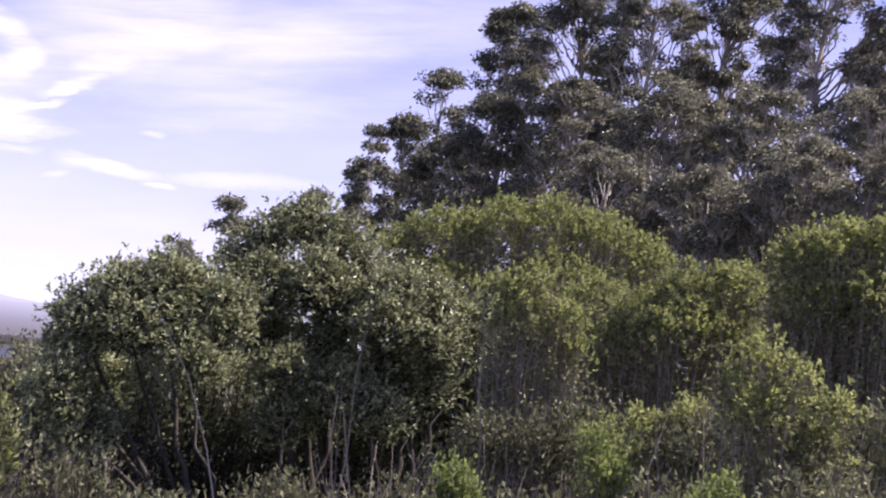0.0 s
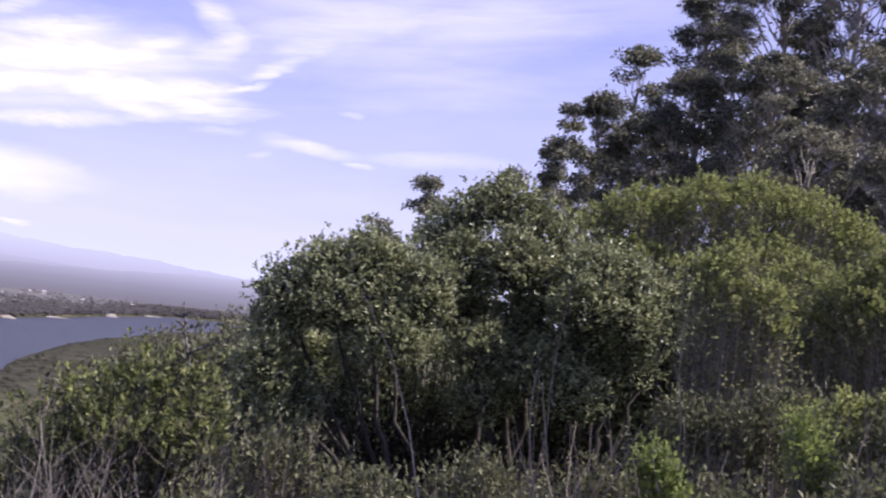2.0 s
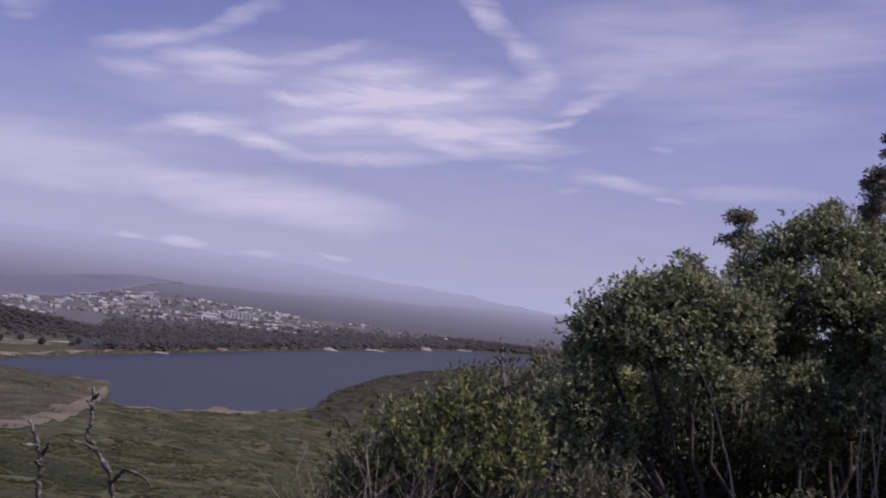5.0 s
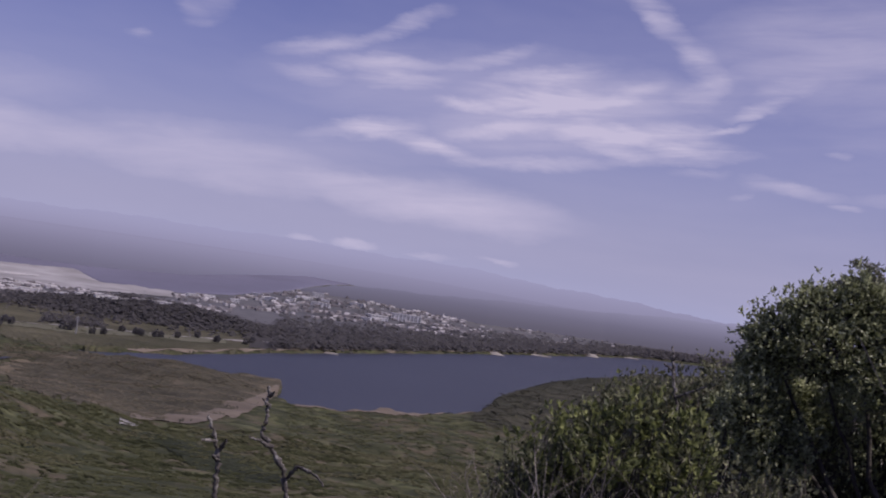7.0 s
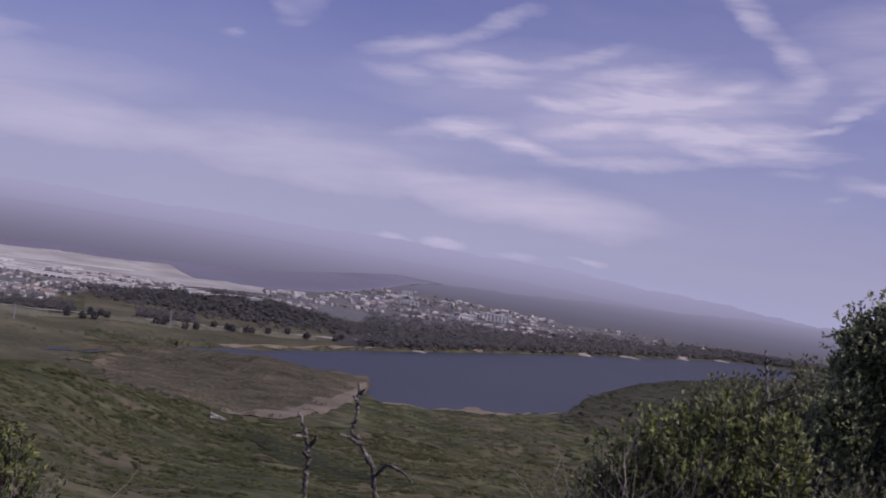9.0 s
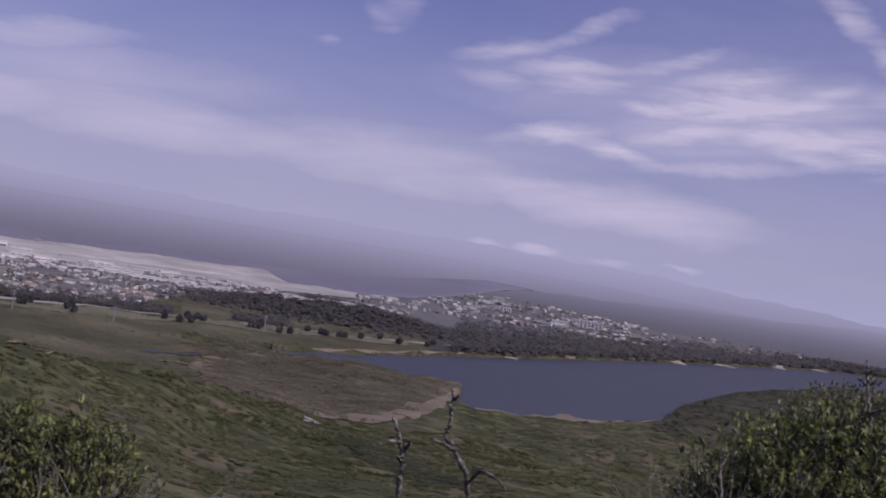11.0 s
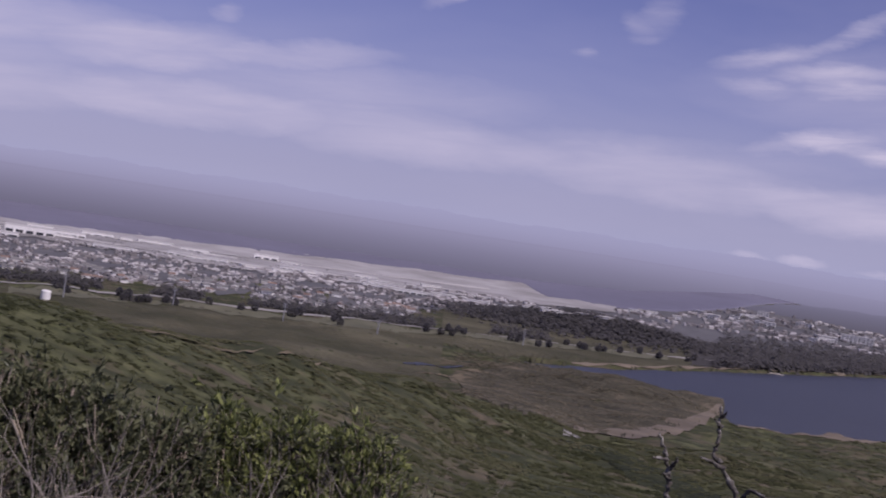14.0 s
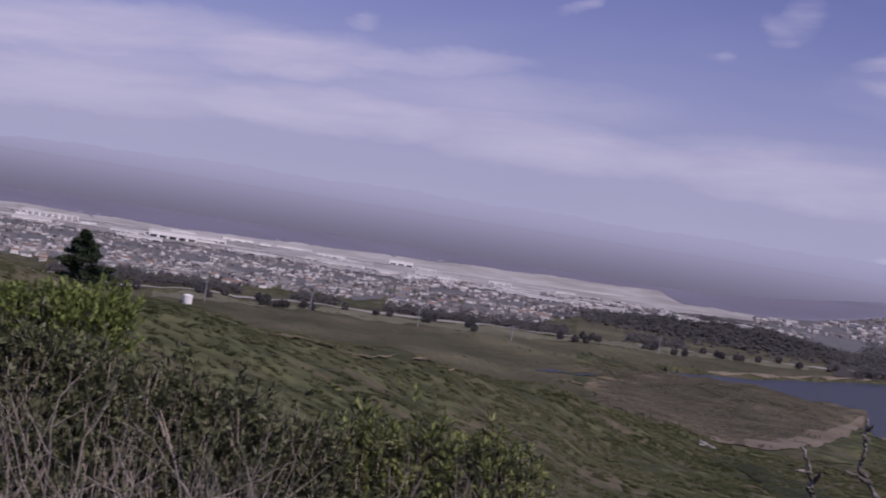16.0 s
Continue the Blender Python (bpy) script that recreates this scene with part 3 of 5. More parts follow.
# ---- plants ----
def on_ground(az, r):
    return polar(az, r, float(ground_z(az, r)))


def shrub(name, label, seed, az, r, width, top_el, leaf, size=0.035, stems=260, per_stem=60, trunks=0, lobes=5, bare=0.62, depth=0.8, spread=0.05, group="", sink=0.0, stem_mat=None, thick=0.006, crowd=0.3, category="shrub", aspect=0.5, min_z=0.12, skirt=0.3, twist=0.8, lump=(0.24, 0.36), crown=(0.5, 0.24), rooted=True, inside=0.3):
    """A many-stemmed bush: woody stems fan from the base to a lumpy dome; leaves sit on their outer ends."""
    rng = np.random.default_rng(seed)
    foot = on_ground(az, r)
    height = rise(top_el, r) - foot.z
    ob = thing(name, (foot.x, foot.y, foot.z - 0.03 - sink), label, category, group, az)
    hx, hy = width / 2, width / 2 * depth
    # lumpy dome: small domes set on a large one
    s = np.sqrt(rng.random(lobes))
    phi = rng.uniform(0, 2 * np.pi, lobes)
    s[0] = 0.1
    lob = np.stack([s * np.cos(phi) * hx * 0.74, s * np.sin(phi) * hy * 0.74, height * (crown[0] + crown[1] * np.sqrt(1 - s * s)) * rng.uniform(0.88, 1.05, lobes)], 1)
    lr = hx * rng.uniform(*lump, lobes)
    pick = rng.integers(0, lobes, stems)
    d = rng.normal(0, 1, (stems, 3))
    d[:, 2] = np.abs(d[:, 2]) - skirt
    d /= np.linalg.norm(d, axis=1, keepdims=True)
    rad = np.stack([lr[pick], lr[pick] * depth, np.minimum(lr[pick] * 1.1, np.maximum(height - lob[pick, 2], 0.1 * height))], 1)
    tip = lob[pick] + d * rad * rng.uniform(0.82, 1.05, (stems, 1))
    tip[:, 2] *= height / np.percentile(tip[:, 2], 98)
    tip[:, 2] = np.clip(tip[:, 2], min_z * height, height)
    base = np.stack([rng.normal(0, crowd * 0.5, stems) * hx + tip[:, 0] * 0.4, rng.normal(0, crowd * 0.5, stems) * hy + tip[:, 1] * 0.25, np.zeros(stems)], 1)
    if not rooted:
        base = np.stack([tip[:, 0] * 0.5, tip[:, 1] * 0.5, tip[:, 2] * rng.uniform(0.42, 0.62, stems)], 1)
    ctrl = base * 0.35 + tip * 0.65 + rng.normal(0, 0.07, (stems, 3)) * hx
    ctrl[:, 2] = base[:, 2] + (tip[:, 2] - base[:, 2]) * 0.35
    path = bend(rng, base, ctrl, tip, 5, 0.03 * height)
    taper = np.linspace(1.6, 0.35, 5)[None] * thick * rng.uniform(0.6, 1.5, (stems, 1))
    v, f = tubes(path, taper, 3)
    part("stem_thicket", mesh_of("stem_thicket", v, f, stem_mat or STEM), ob, kind="stuff")
    for q in range(0, stems, max(stems // 10, 1)):
        v, f = tubes(path[q][None] * np.array([1, 1, 0.96]), taper[q][None] * 2.2, 5)
        part("stem", mesh_of("stem", v, f, stem_mat or STEM, True), ob)
    # leaves along the outer ends, with side twigs given by the spread
    n = stems * per_stem
    which = np.repeat(np.arange(stems), per_stem)
    t = np.where(rng.random(n) > inside, 1 - np.abs(rng.normal(0, 0.07, n)), rng.uniform(bare, 1, n))
    t = np.clip(t, 0.05, 0.999)
    k = np.minimum((t * 4).astype(int), 3)
    w = (t * 4 - k)[:, None]
    at = path[which, k] * (1 - w) + path[which, k + 1] * w
    at = at + rng.normal(0, spread, (n, 3))
    at[:, 2] = np.minimum(at[:, 2], height * 1.02 + 0.02)
    at[:, 2] = np.maximum(at[:, 2], 0.02)
    way = path[which, 4] - path[which, 3]
    way /= np.linalg.norm(way, axis=1, keepdims=True) + 1e-9
    way = way * 0.8 + np.array([0, 0, 0.35])
    young = (t > 0.9) & (tip[which, 2] > 0.55 * height) if leaf is LEAF_BRUSH else np.zeros(n, bool)
    for name, mat, some in (("foliage", leaf, ~young), ("young_growth", LEAF_TIP, young)):
        if some.any():
            v, f = leaves(rng, at[some], way[some], size, size * aspect, spread=twist)
            part(name, mesh_of(name, v, f, mat), ob, "yellow-green young leaves at the tips" if mat is LEAF_TIP else "", kind="stuff")
    for q in range(trunks):
        a = rng.uniform(-1, 1)
        e = np.array([[a * hx * 0.75, rng.uniform(-0.4, 0.4) * hy, height * rng.uniform(0.55, 0.75)]])
        s = np.array([[rng.normal(0, 0.06), rng.normal(0, 0.06), -0.1]])
        c = s * 0.4 + e * 0.6
        c[:, 2] = e[:, 2] * 0.3
        p = bend(rng, s, c, e, 14, 0.022 * height)
        v, f = tubes(p, np.linspace(1, 0.25, 14)[None] * rng.uniform(0.04, 0.095), 8)
        part("trunk", mesh_of("trunk", v, f, BARK_DARK, True), ob, "dark gnarled trunk")
    return ob


def grow(rng, start, way, length, radius, level, limbs, ends, levels, lift, k=7):
    """One limb and its forks; collects paths by level, and the ends that carry leaves."""
    p = [np.array(start, float)]
    d = np.array(way, float)
    for i in range(k - 1):
        d = d + rng.normal(0, 0.13, 3) + np.array([0, 0, lift])
        d /= np.linalg.norm(d)
        p.append(p[-1] + d * length / (k - 1))
    r = np.linspace(radius, radius * (0.45 if level < levels else 0.25), k)
    limbs.append((level, np.array(p), r))
    if level == levels:
        ends.append((p[-1], d))
        if rng.random() < 0.5:
            ends.append((p[k // 2 + 1], d))
        return
    n = (11, 4, 3, 2)[level]
    for q in range(n):
        i = k - 1 if q == 0 else int(rng.integers(2 if level == 0 else 3, k))
        turn = rng.normal(0, 1, 3)
        turn[2] *= 0.5
        turn -= d * (turn @ d)
        turn /= np.linalg.norm(turn) + 1e-9
        side = d * 0.8 + turn * (0.35 if q == 0 else 0.75)
        grow(rng, p[i], side / np.linalg.norm(side), length * rng.uniform(0.42, 0.66), r[i] * 0.62, level + 1, limbs, ends, levels, lift, k)


def eucalyptus(label, seed, az, r, top_el, wide, low_el, puffs, per=250, group="eucalyptus grove"):
    """Rising pale limbs that end in domed, hanging leaf puffs inside a rounded crown; wide and the elevations in degrees."""
    rng = np.random.default_rng(seed)
    foot = on_ground(az, r)
    ob = thing("eucalyptus_tree", (foot.x, foot.y, foot.z - 0.2), label, "tree", group, az)
    deg = r * math.pi / 180
    lo, hi = rise(low_el, r) - foot.z, rise(top_el, r) - foot.z
    half = wide * deg
    puffs = int(puffs * (2.15 if puffs > 15 else 1.2))
    u = np.concatenate([[0.97], rng.random(puffs - 1) ** 0.8])
    ang = rng.uniform(0, 2 * np.pi, puffs)
    reach = half * np.sqrt(np.clip(1 - ((u - 0.42) / 0.6) ** 2, 0, 1)) * rng.uniform(0.35, 1.0, puffs) ** 0.6
    reach[0] = 0.1 * half
    size = np.minimum(deg * rng.uniform(0.5, 0.9, puffs), half * 0.75 + 0.2)
    cen = np.stack([reach * np.cos(ang), reach * np.sin(ang), lo + (hi - lo) * u - size * 0.7], 1)
    k = 9
    line = np.stack([np.cumsum(rng.normal(0, 0.02, k)) * hi, np.cumsum(rng.normal(0, 0.02, k)) * hi, np.linspace(0, hi * 0.9, k)], 1)
    line[:, :2] -= line[-1, :2] * np.linspace(0, 1, k)[:, None]
    v, f = tubes(line[None], np.linspace(0.011, 0.003, k)[None] * hi, 10)
    part("trunk", mesh_of("trunk", v, f, BARK_EUC, True), ob)
    # every puff hangs on a limb that leaves the trunk lower down
    out = np.hypot(cen[:, 0], cen[:, 1])
    start_z = np.clip(cen[:, 2] - out * rng.uniform(0.8, 1.5, puffs) - 0.8, 0.12 * hi, 0.86 * hi)
    start = np.stack([np.interp(start_z, line[:, 2], line[:, c]) for c in (0, 1)] + [start_z], 1)
    turn = start * 0.45 + cen * 0.55 + rng.normal(0, 0.25, (puffs, 3)) + np.array([0, 0, -0.2])
    limb = bend(rng, start, turn, cen, 7, 0.1)
    thick = np.linspace(1, 0.3, 7)[None] * (0.03 + 0.008 * np.linalg.norm(cen - start, axis=1))[:, None]
    for q in range(min(puffs, 10)):
        v, f = tubes(limb[q][None], thick[q][None], 6)
        part("limb", mesh_of("limb", v, f, BARK_EUC, True), ob)
    sub = 6
    w = np.repeat(np.arange(puffs), sub)
    d = rng.normal(0, 1, (len(w), 3))
    d[:, 2] = np.abs(d[:, 2]) * 0.8 - 0.2
    d /= np.linalg.norm(d, axis=1, keepdims=True)
    knot = cen[w] + d * size[w][:, None] * np.array([0.72, 0.72, 0.5]) * rng.uniform(0.5, 1.1, (len(w), 1))
    twig = bend(rng, limb[w, 5], (limb[w, 5] + knot) / 2 - np.array([0, 0, 0.1]), knot, 4, 0.05)
    v, f = tubes(twig, np.linspace(0.03, 0.012, 4)[None] * np.ones((len(w), 1)), 3)
    v2, f2 = tubes(limb[min(puffs, 10) - 1:], thick[min(puffs, 10) - 1:], 4)
    part("branchwork", mesh_of("branchwork", np.concatenate([v, v2]), np.concatenate([f, f2 + len(v)]), BARK_EUC), ob, kind="stuff")
    n = per // sub
    c = np.repeat(np.arange(len(w)), n)
    d = rng.normal(0, 1, (len(c), 3))
    d /= np.linalg.norm(d, axis=1, keepdims=True)
    d[:, 2] = np.where(d[:, 2] < -0.25, -d[:, 2], d[:, 2])
    d *= rng.uniform(0.2, 1, (len(c), 1)) ** 0.5
    at = knot[c] + d * size[w][c][:, None] * np.array([0.56, 0.56, 0.46])
    v, f = leaves(rng, at, d * 0.5, 0.0034 * r, 0.0014 * r, droop=0.5, spread=0.55)
    part("crown", mesh_of("crown", v, f, LEAF_EUC), ob, kind="stuff")
    return ob


def bush(name, label, seed, az, r, pads, leaf, size=0.05, dense=16, fork=3, per=8, tip=None, rooted=True, stem_mat=None, group="", category="shrub", thick=0.005, trunk=0.0, aspect=0.55, gap=0.05, below=-0.35, fill=0.6, lift=0.45, tip_share=0.25, flare=0.75):
    """A bush of rounded leaf pads: bearing, elevation, half width and half height of each in degrees, and how far it stands behind r.
    Stems or boughs rise to the pads, and every stem forks into leaf rosettes; tip: leaf of the young rosettes on the pads' tops."""
    rng = np.random.default_rng(seed)
    foot = on_ground(az, r)
    ob = thing(name, (foot.x, foot.y, foot.z - 0.03), label, category, group)
    cen, rad = [], []
    for p in pads:
        rp = r + (p[4] if len(p) > 4 else 0.0)
        deg = rp * math.pi / 180
        cen.append(polar(p[0], rp, rise(p[1], rp)) - foot)
        rad.append((p[2] * deg, p[2] * deg * 0.9, p[3] * deg))
    cen, rad = np.array(cen), np.array(rad)
    count = np.maximum((dense * np.array([p[2] * p[3] for p in pads]) * 4).astype(int), 12)
    w = np.repeat(np.arange(len(pads)), count)
    d = rng.normal(0, 1, (len(w), 3))
    d /= np.linalg.norm(d, axis=1, keepdims=True)
    d[:, 2] = np.where(d[:, 2] < below, -d[:, 2], d[:, 2])
    lump = 1 + 0.10 * np.sin(d[:, 0] * 6 + w) * np.sin(d[:, 1] * 5 + 2 * w) + 0.07 * np.sin(d[:, 2] * 9 + d[:, 0] * 7)
    end = cen[w] + d * rad[w] * (lump * rng.uniform(0.86, 1.06, len(w)))[:, None]
    # tips buried in a neighbouring pad are left out
    inner = np.min(np.linalg.norm((end[:, None] - cen[None]) / rad[None], axis=2) + 9.0 * (w[:, None] == np.arange(len(pads))[None]), axis=1)
    keep = (inner > 0.84) & (end[:, 2] > 0.05)
    w, d, end = w[keep], d[keep], end[keep]
    m = len(w)
    if rooted:
        base = np.stack([cen[w, 0] * flare + d[:, 0] * rad[w, 0] * 0.45, cen[w, 1] * flare + d[:, 1] * rad[w, 1] * 0.45, np.zeros(m)], 1) + rng.normal(0, 0.06, (m, 3)) * np.array([1, 1, 0])
        mid = base * 0.4 + end * 0.6
        mid[:, 2] = end[:, 2] * 0.45
    else:
        base = cen[w] + np.array([0, 0, -0.55]) * rad[w] + rng.normal(0, 0.3, (m, 3)) * rad[w]
        mid = (base + end) / 2 + rng.normal(0, 0.1, (m, 3)) * rad[w] - np.array([0, 0, 0.15]) * rad[w]
    path = bend(rng, base, mid, end, 5, 0.035)
    wide = np.linspace(1.6, 0.4, 5)[None] * thick * rng.uniform(0.6, 1.5, (m, 1))
    v, f = tubes(path, wide, 3)
    part("stem_thicket", mesh_of("stem_thicket", v, f, stem_mat or STEM), ob, kind="stuff")
    for q in range(0, m, max(m // 8, 1)):
        v, f = tubes(path[q][None] * np.array([1, 1, 0.97]), wide[q][None] * 2.0, 5)
        part("stem", mesh_of("stem", v, f, stem_mat or STEM, True), ob)
    # rosettes at the forked ends, and a looser inner layer that closes the crown
    s = np.repeat(np.arange(m), fork)
    up = d[s] * (1 - lift) + np.array([0, 0, lift]) + rng.normal(0, 0.25, (len(s), 3))
    up /= np.linalg.norm(up, axis=1, keepdims=True)
    knot = end[s] + rng.normal(0, gap, (len(s), 3))
    q = np.repeat(np.arange(len(s)), per)
    at = knot[q] + up[q] * (rng.uniform(-1.5, 0.2, (len(q), 1)) * size) + rng.normal(0, 0.12 * size, (len(q), 3))
    young = np.zeros(len(s), bool)
    if tip:
        young = (d[s, 2] > tip_share) & (rng.random(len(s)) < 0.9)
    for part_name, mat, some in (("foliage", leaf, ~young[q]), ("young_growth", tip, young[q])):
        if some.any():
            v, f = leaves(rng, at[some], up[q][some], size, size * aspect, spread=0.62)
            part(part_name, mesh_of(part_name, v, f, mat), ob, "yellow-green young leaves at the tips" if part_name == "young_growth" else "", kind="stuff")
    n = int(m * fork * per * fill)
    if n:
        s = rng.integers(0, m, n)
        t = rng.uniform(0.3, 0.97, n)
        j = np.minimum((t * 4).astype(int), 3)
        x = (t * 4 - j)[:, None]
        at = path[s, j] * (1 - x) + path[s, j + 1] * x + rng.normal(0, gap, (n, 3))
        at[:, 2] = np.maximum(at[:, 2], 0.03)
        v, f = leaves(rng, at, d[s] * 0.5 + np.array([0, 0, 0.3]), size * 1.15, size * 1.15 * aspect, spread=0.8)
        part("inner_foliage", mesh_of("inner_foliage", v, f, leaf), ob, kind="stuff")
    if trunk:
        for q in range(0, len(pads), 2):
            a0 = np.array([[rng.normal(0, 0.12), rng.normal(0, 0.12), -0.1]])
            e0 = cen[q][None] + np.array([[0, 0, -0.25]]) * rad[q]
            c0 = a0 * 0.35 + e0 * 0.65
            c0[:, 2] = e0[:, 2] * 0.42
            p = bend(rng, a0, c0, e0, 8, 0.045)
            v, f = tubes(p, np.linspace(1, 0.3, 8)[None] * trunk * rng.uniform(0.6, 1.2), 8)
            part("trunk", mesh_of("trunk", v, f, BARK_DARK, True), ob, "dark gnarled trunk")
    return ob


# coyote brush: bearing, distance, pads, seed, density, label
MOUND = "coyote brush with bright yellow-green tips over grey stems"
for a, rr, sd, thickly, lb, pads in [
        (-3.0, 17.0, 11, 15, "broad domed coyote brush, yellow-green crown over bare grey stems",
         [(2.6, 3.6, 1.5, 1.1), (0.4, 4.3, 1.9, 1.5), (-2.2, 4.7, 2.0, 1.7), (-4.2, 5.0, 1.7, 1.75), (-6.3, 4.7, 1.7, 1.6), (-8.0, 3.8, 1.4, 1.6), (-4.5, 2.6, 2.4, 1.8, -0.3), (0.5, 2.2, 2.2, 1.6, -0.3), (-8.5, 2.4, 1.5, 1.5)]),
        (-10.2, 12.5, 13, 15, MOUND, [(-10.2, 3.2, 1.4, 1.3), (-11.9, 3.25, 1.3, 1.4), (-8.5, 1.9, 1.4, 1.2), (-7.0, 0.9, 1.2, 1.1), (-10.0, 1.3, 2.1, 1.7, -0.2), (-6.0, -0.1, 1.1, 1.0), (-12.0, 1.0, 1.4, 1.5)]),
        (-17.0, 11.0, 12, 15, MOUND, [(-14.4, 4.6, 1.2, 1.5), (-16.2, 5.2, 1.6, 1.6), (-18.5, 5.6, 1.8, 1.6), (-20.6, 5.0, 1.8, 1.6), (-15.4, 3.0, 1.6, 1.7, -0.1), (-18.2, 3.2, 2.0, 1.8, -0.2), (-15.5, 1.0, 1.4, 1.6), (-18.5, 0.8, 2.0, 1.8)]),
        (-13.2, 16.0, 17, 13, "shaded coyote brush behind the nearer mounds", [(-12.9, 3.2, 1.5, 1.3), (-12.4, 1.6, 1.8, 1.7), (-14.6, 2.2, 1.6, 1.6)]),
        (-6.0, 15.2, 18, 13, "shaded coyote brush behind the nearer mounds", [(-6.6, 2.2, 1.6, 1.3), (-4.6, 1.0, 1.8, 1.5), (-2.0, 0.3, 1.6, 1.4), (-7.5, 0.6, 1.8, 1.6)]),
        (-3.6, 10.8, 15, 14, "loose leafy coyote brush leaning out of tangled stems", [(-2.2, 2.6, 0.8, 0.65), (-3.7, 3.15, 0.85, 0.65), (-5.0, 1.7, 0.8, 0.7), (-3.3, 1.5, 1.3, 0.9), (-5.5, 0.5, 0.7, 0.6)]),
        (-8.8, 9.0, 19, 12, "ragged coyote brush with thin green tops", [(-7.0, -3.0, 0.7, 0.6), (-9.0, -2.6, 0.9, 0.8), (-10.6, -2.0, 0.9, 0.9), (-9.3, -4.0, 1.4, 0.9)]),
        (-14.2, 7.6, 14, 9, "open coyote brush with lime shoots above the stalks", [(-13.2, 1.1, 0.65, 0.8), (-14.7, 0.4, 0.75, 0.75), (-12.2, -0.2, 0.7, 0.7), (-16.3, -0.9, 0.8, 0.7), (-13.6, -1.2, 1.6, 1.1), (-15.8, -2.6, 1.2, 1.0)])]:
    bush("coyote_brush", lb, sd, a, rr, pads, LEAF_BRUSH, 0.018 + 0.0016 * rr, thickly * 1.25, 3, 8, LEAF_TIP, group="coyote brush", gap=0.025 + 0.0026 * rr, aspect=0.6, fill=1.1, lift=0.6, tip_share=0.2, thick=0.0018 + 0.00012 * rr)
# toyons: dark trunks fan out to leafy boughs
for a, rr, sd, lb, pads in [
        (9.2, 13.6, 21, "grey-green toyon with dark twisting trunks", [(14.9, -0.2, 1.3, 1.2), (13.4, 0.9, 1.3, 1.15), (11.9, 1.3, 1.3, 1.15), (10.7, 0.9, 1.1, 1.2), (13.0, -0.5, 1.7, 1.1, -0.2), (11.0, -0.4, 1.4, 1.0, -0.2), (15.2, -1.9, 1.1, 1.2, 0.3), (14.0, -3.2, 1.4, 1.2, 0.6), (15.6, -3.4, 1.2, 1.2, -0.3), (14.3, -5.0, 1.3, 1.1, -0.3), (10.2, -1.7, 1.2, 0.8, -0.5), (9.2, 0.4, 1.1, 1.3, -0.2)]),
        (4.6, 14.6, 22, "tall toyon with pale glinting leaves and dark trunks", [(8.9, 3.0, 0.8, 0.95), (7.7, 4.0, 0.9, 1.0), (6.4, 4.7, 0.95, 1.05), (5.1, 3.9, 1.0, 1.1), (3.9, 3.1, 1.1, 1.2), (7.9, 1.9, 1.5, 1.1, -0.3), (5.6, 2.1, 1.6, 1.3, -0.4), (3.5, 1.2, 1.5, 1.2, -0.3), (7.4, -0.2, 1.5, 1.1, 0.2), (5.0, -0.2, 1.3, 1.0, -0.3), (6.6, -1.8, 1.3, 1.0, -0.8), (4.4, -2.4, 1.4, 1.1, -0.9), (6.2, -3.6, 1.3, 0.9, -0.9), (2.6, -3.0, 1.3, 1.0, -0.9)]),
        (1.6, 14.0, 23, "toyon with dull grey-green leaves in shade", [(2.0, 2.2, 1.4, 1.0), (0.4, 1.8, 1.3, 1.0), (2.3, 0.6, 1.5, 1.1, -0.3), (0.2, 0.3, 1.4, 1.0, -0.3), (-1.2, 0.9, 1.0, 1.0), (2.6, -1.4, 1.4, 1.0), (0.4, -1.5, 1.2, 0.9)]),
        (8.6, 17.5, 24, "toyon crown filling the gap between its neighbours", [(9.4, 1.6, 1.4, 1.1), (8.2, 0.2, 1.6, 1.3), (10.2, -0.6, 1.6, 1.3)])]:
    bush("toyon", lb, sd, a, rr, pads, LEAF_GREY, 0.05, 20, 3, 8, rooted=False, stem_mat=BARK_DARK, group="toyon", gap=0.075, aspect=0.5, fill=0.35, below=-0.75, trunk=0.042, thick=0.006, lift=0.35)
# shaded lower growth among and behind the toyon trunks
for a, rr, sd, pads in [
        (14.5, 14.6, 27, [(15.6, -3.2, 1.3, 1.3), (13.6, -4.4, 1.5, 1.3), (15.4, -5.2, 1.6, 1.4), (12.6, -2.6, 1.3, 1.3)]),
        (10.0, 15.6, 28, [(11.4, -2.6, 1.5, 1.5), (9.4, -2.2, 1.5, 1.5), (10.4, -4.6, 2.0, 1.5), (7.6, -2.6, 1.5, 1.5), (7.0, -4.6, 1.8, 1.4)]),
        (4.4, 15.4, 29, [(6.0, -1.9, 1.4, 1.4), (4.0, -2.2, 1.5, 1.4), (4.8, -4.4, 2.0, 1.5), (2.0, -3.2, 1.6, 1.4)]),
        (0.0, 15.0, 30, [(0.4, -2.8, 1.5, 1.4), (-1.6, -1.6, 1.4, 1.4), (-0.4, -4.4, 2.0, 1.4), (-3.0, -3.0, 1.5, 1.4)])]:
    bush("undergrowth_bush", "dim bush behind the toyon trunks", sd, a, rr, pads, LEAF_GREY, 0.05, 13, 3, 7, stem_mat=BARK_DARK, group="undergrowth", gap=0.07, fill=0.5)
shrub("young_coyote_brush", "small lime-green upright shoot among dry stalks", 31, -1.1, 6.0, 0.26, -4.4, LEAF_SHOOT, 0.034, 60, 50, lobes=4, bare=0.2, group="young coyote brush", spread=0.025)
shrub("young_coyote_brush", "small lime-green tuft at the brush's foot", 32, -7.0, 7.5, 0.4, -2.4, LEAF_SHOOT, 0.034, 50, 44, lobes=4, bare=0.3, group="young coyote brush", spread=0.03)
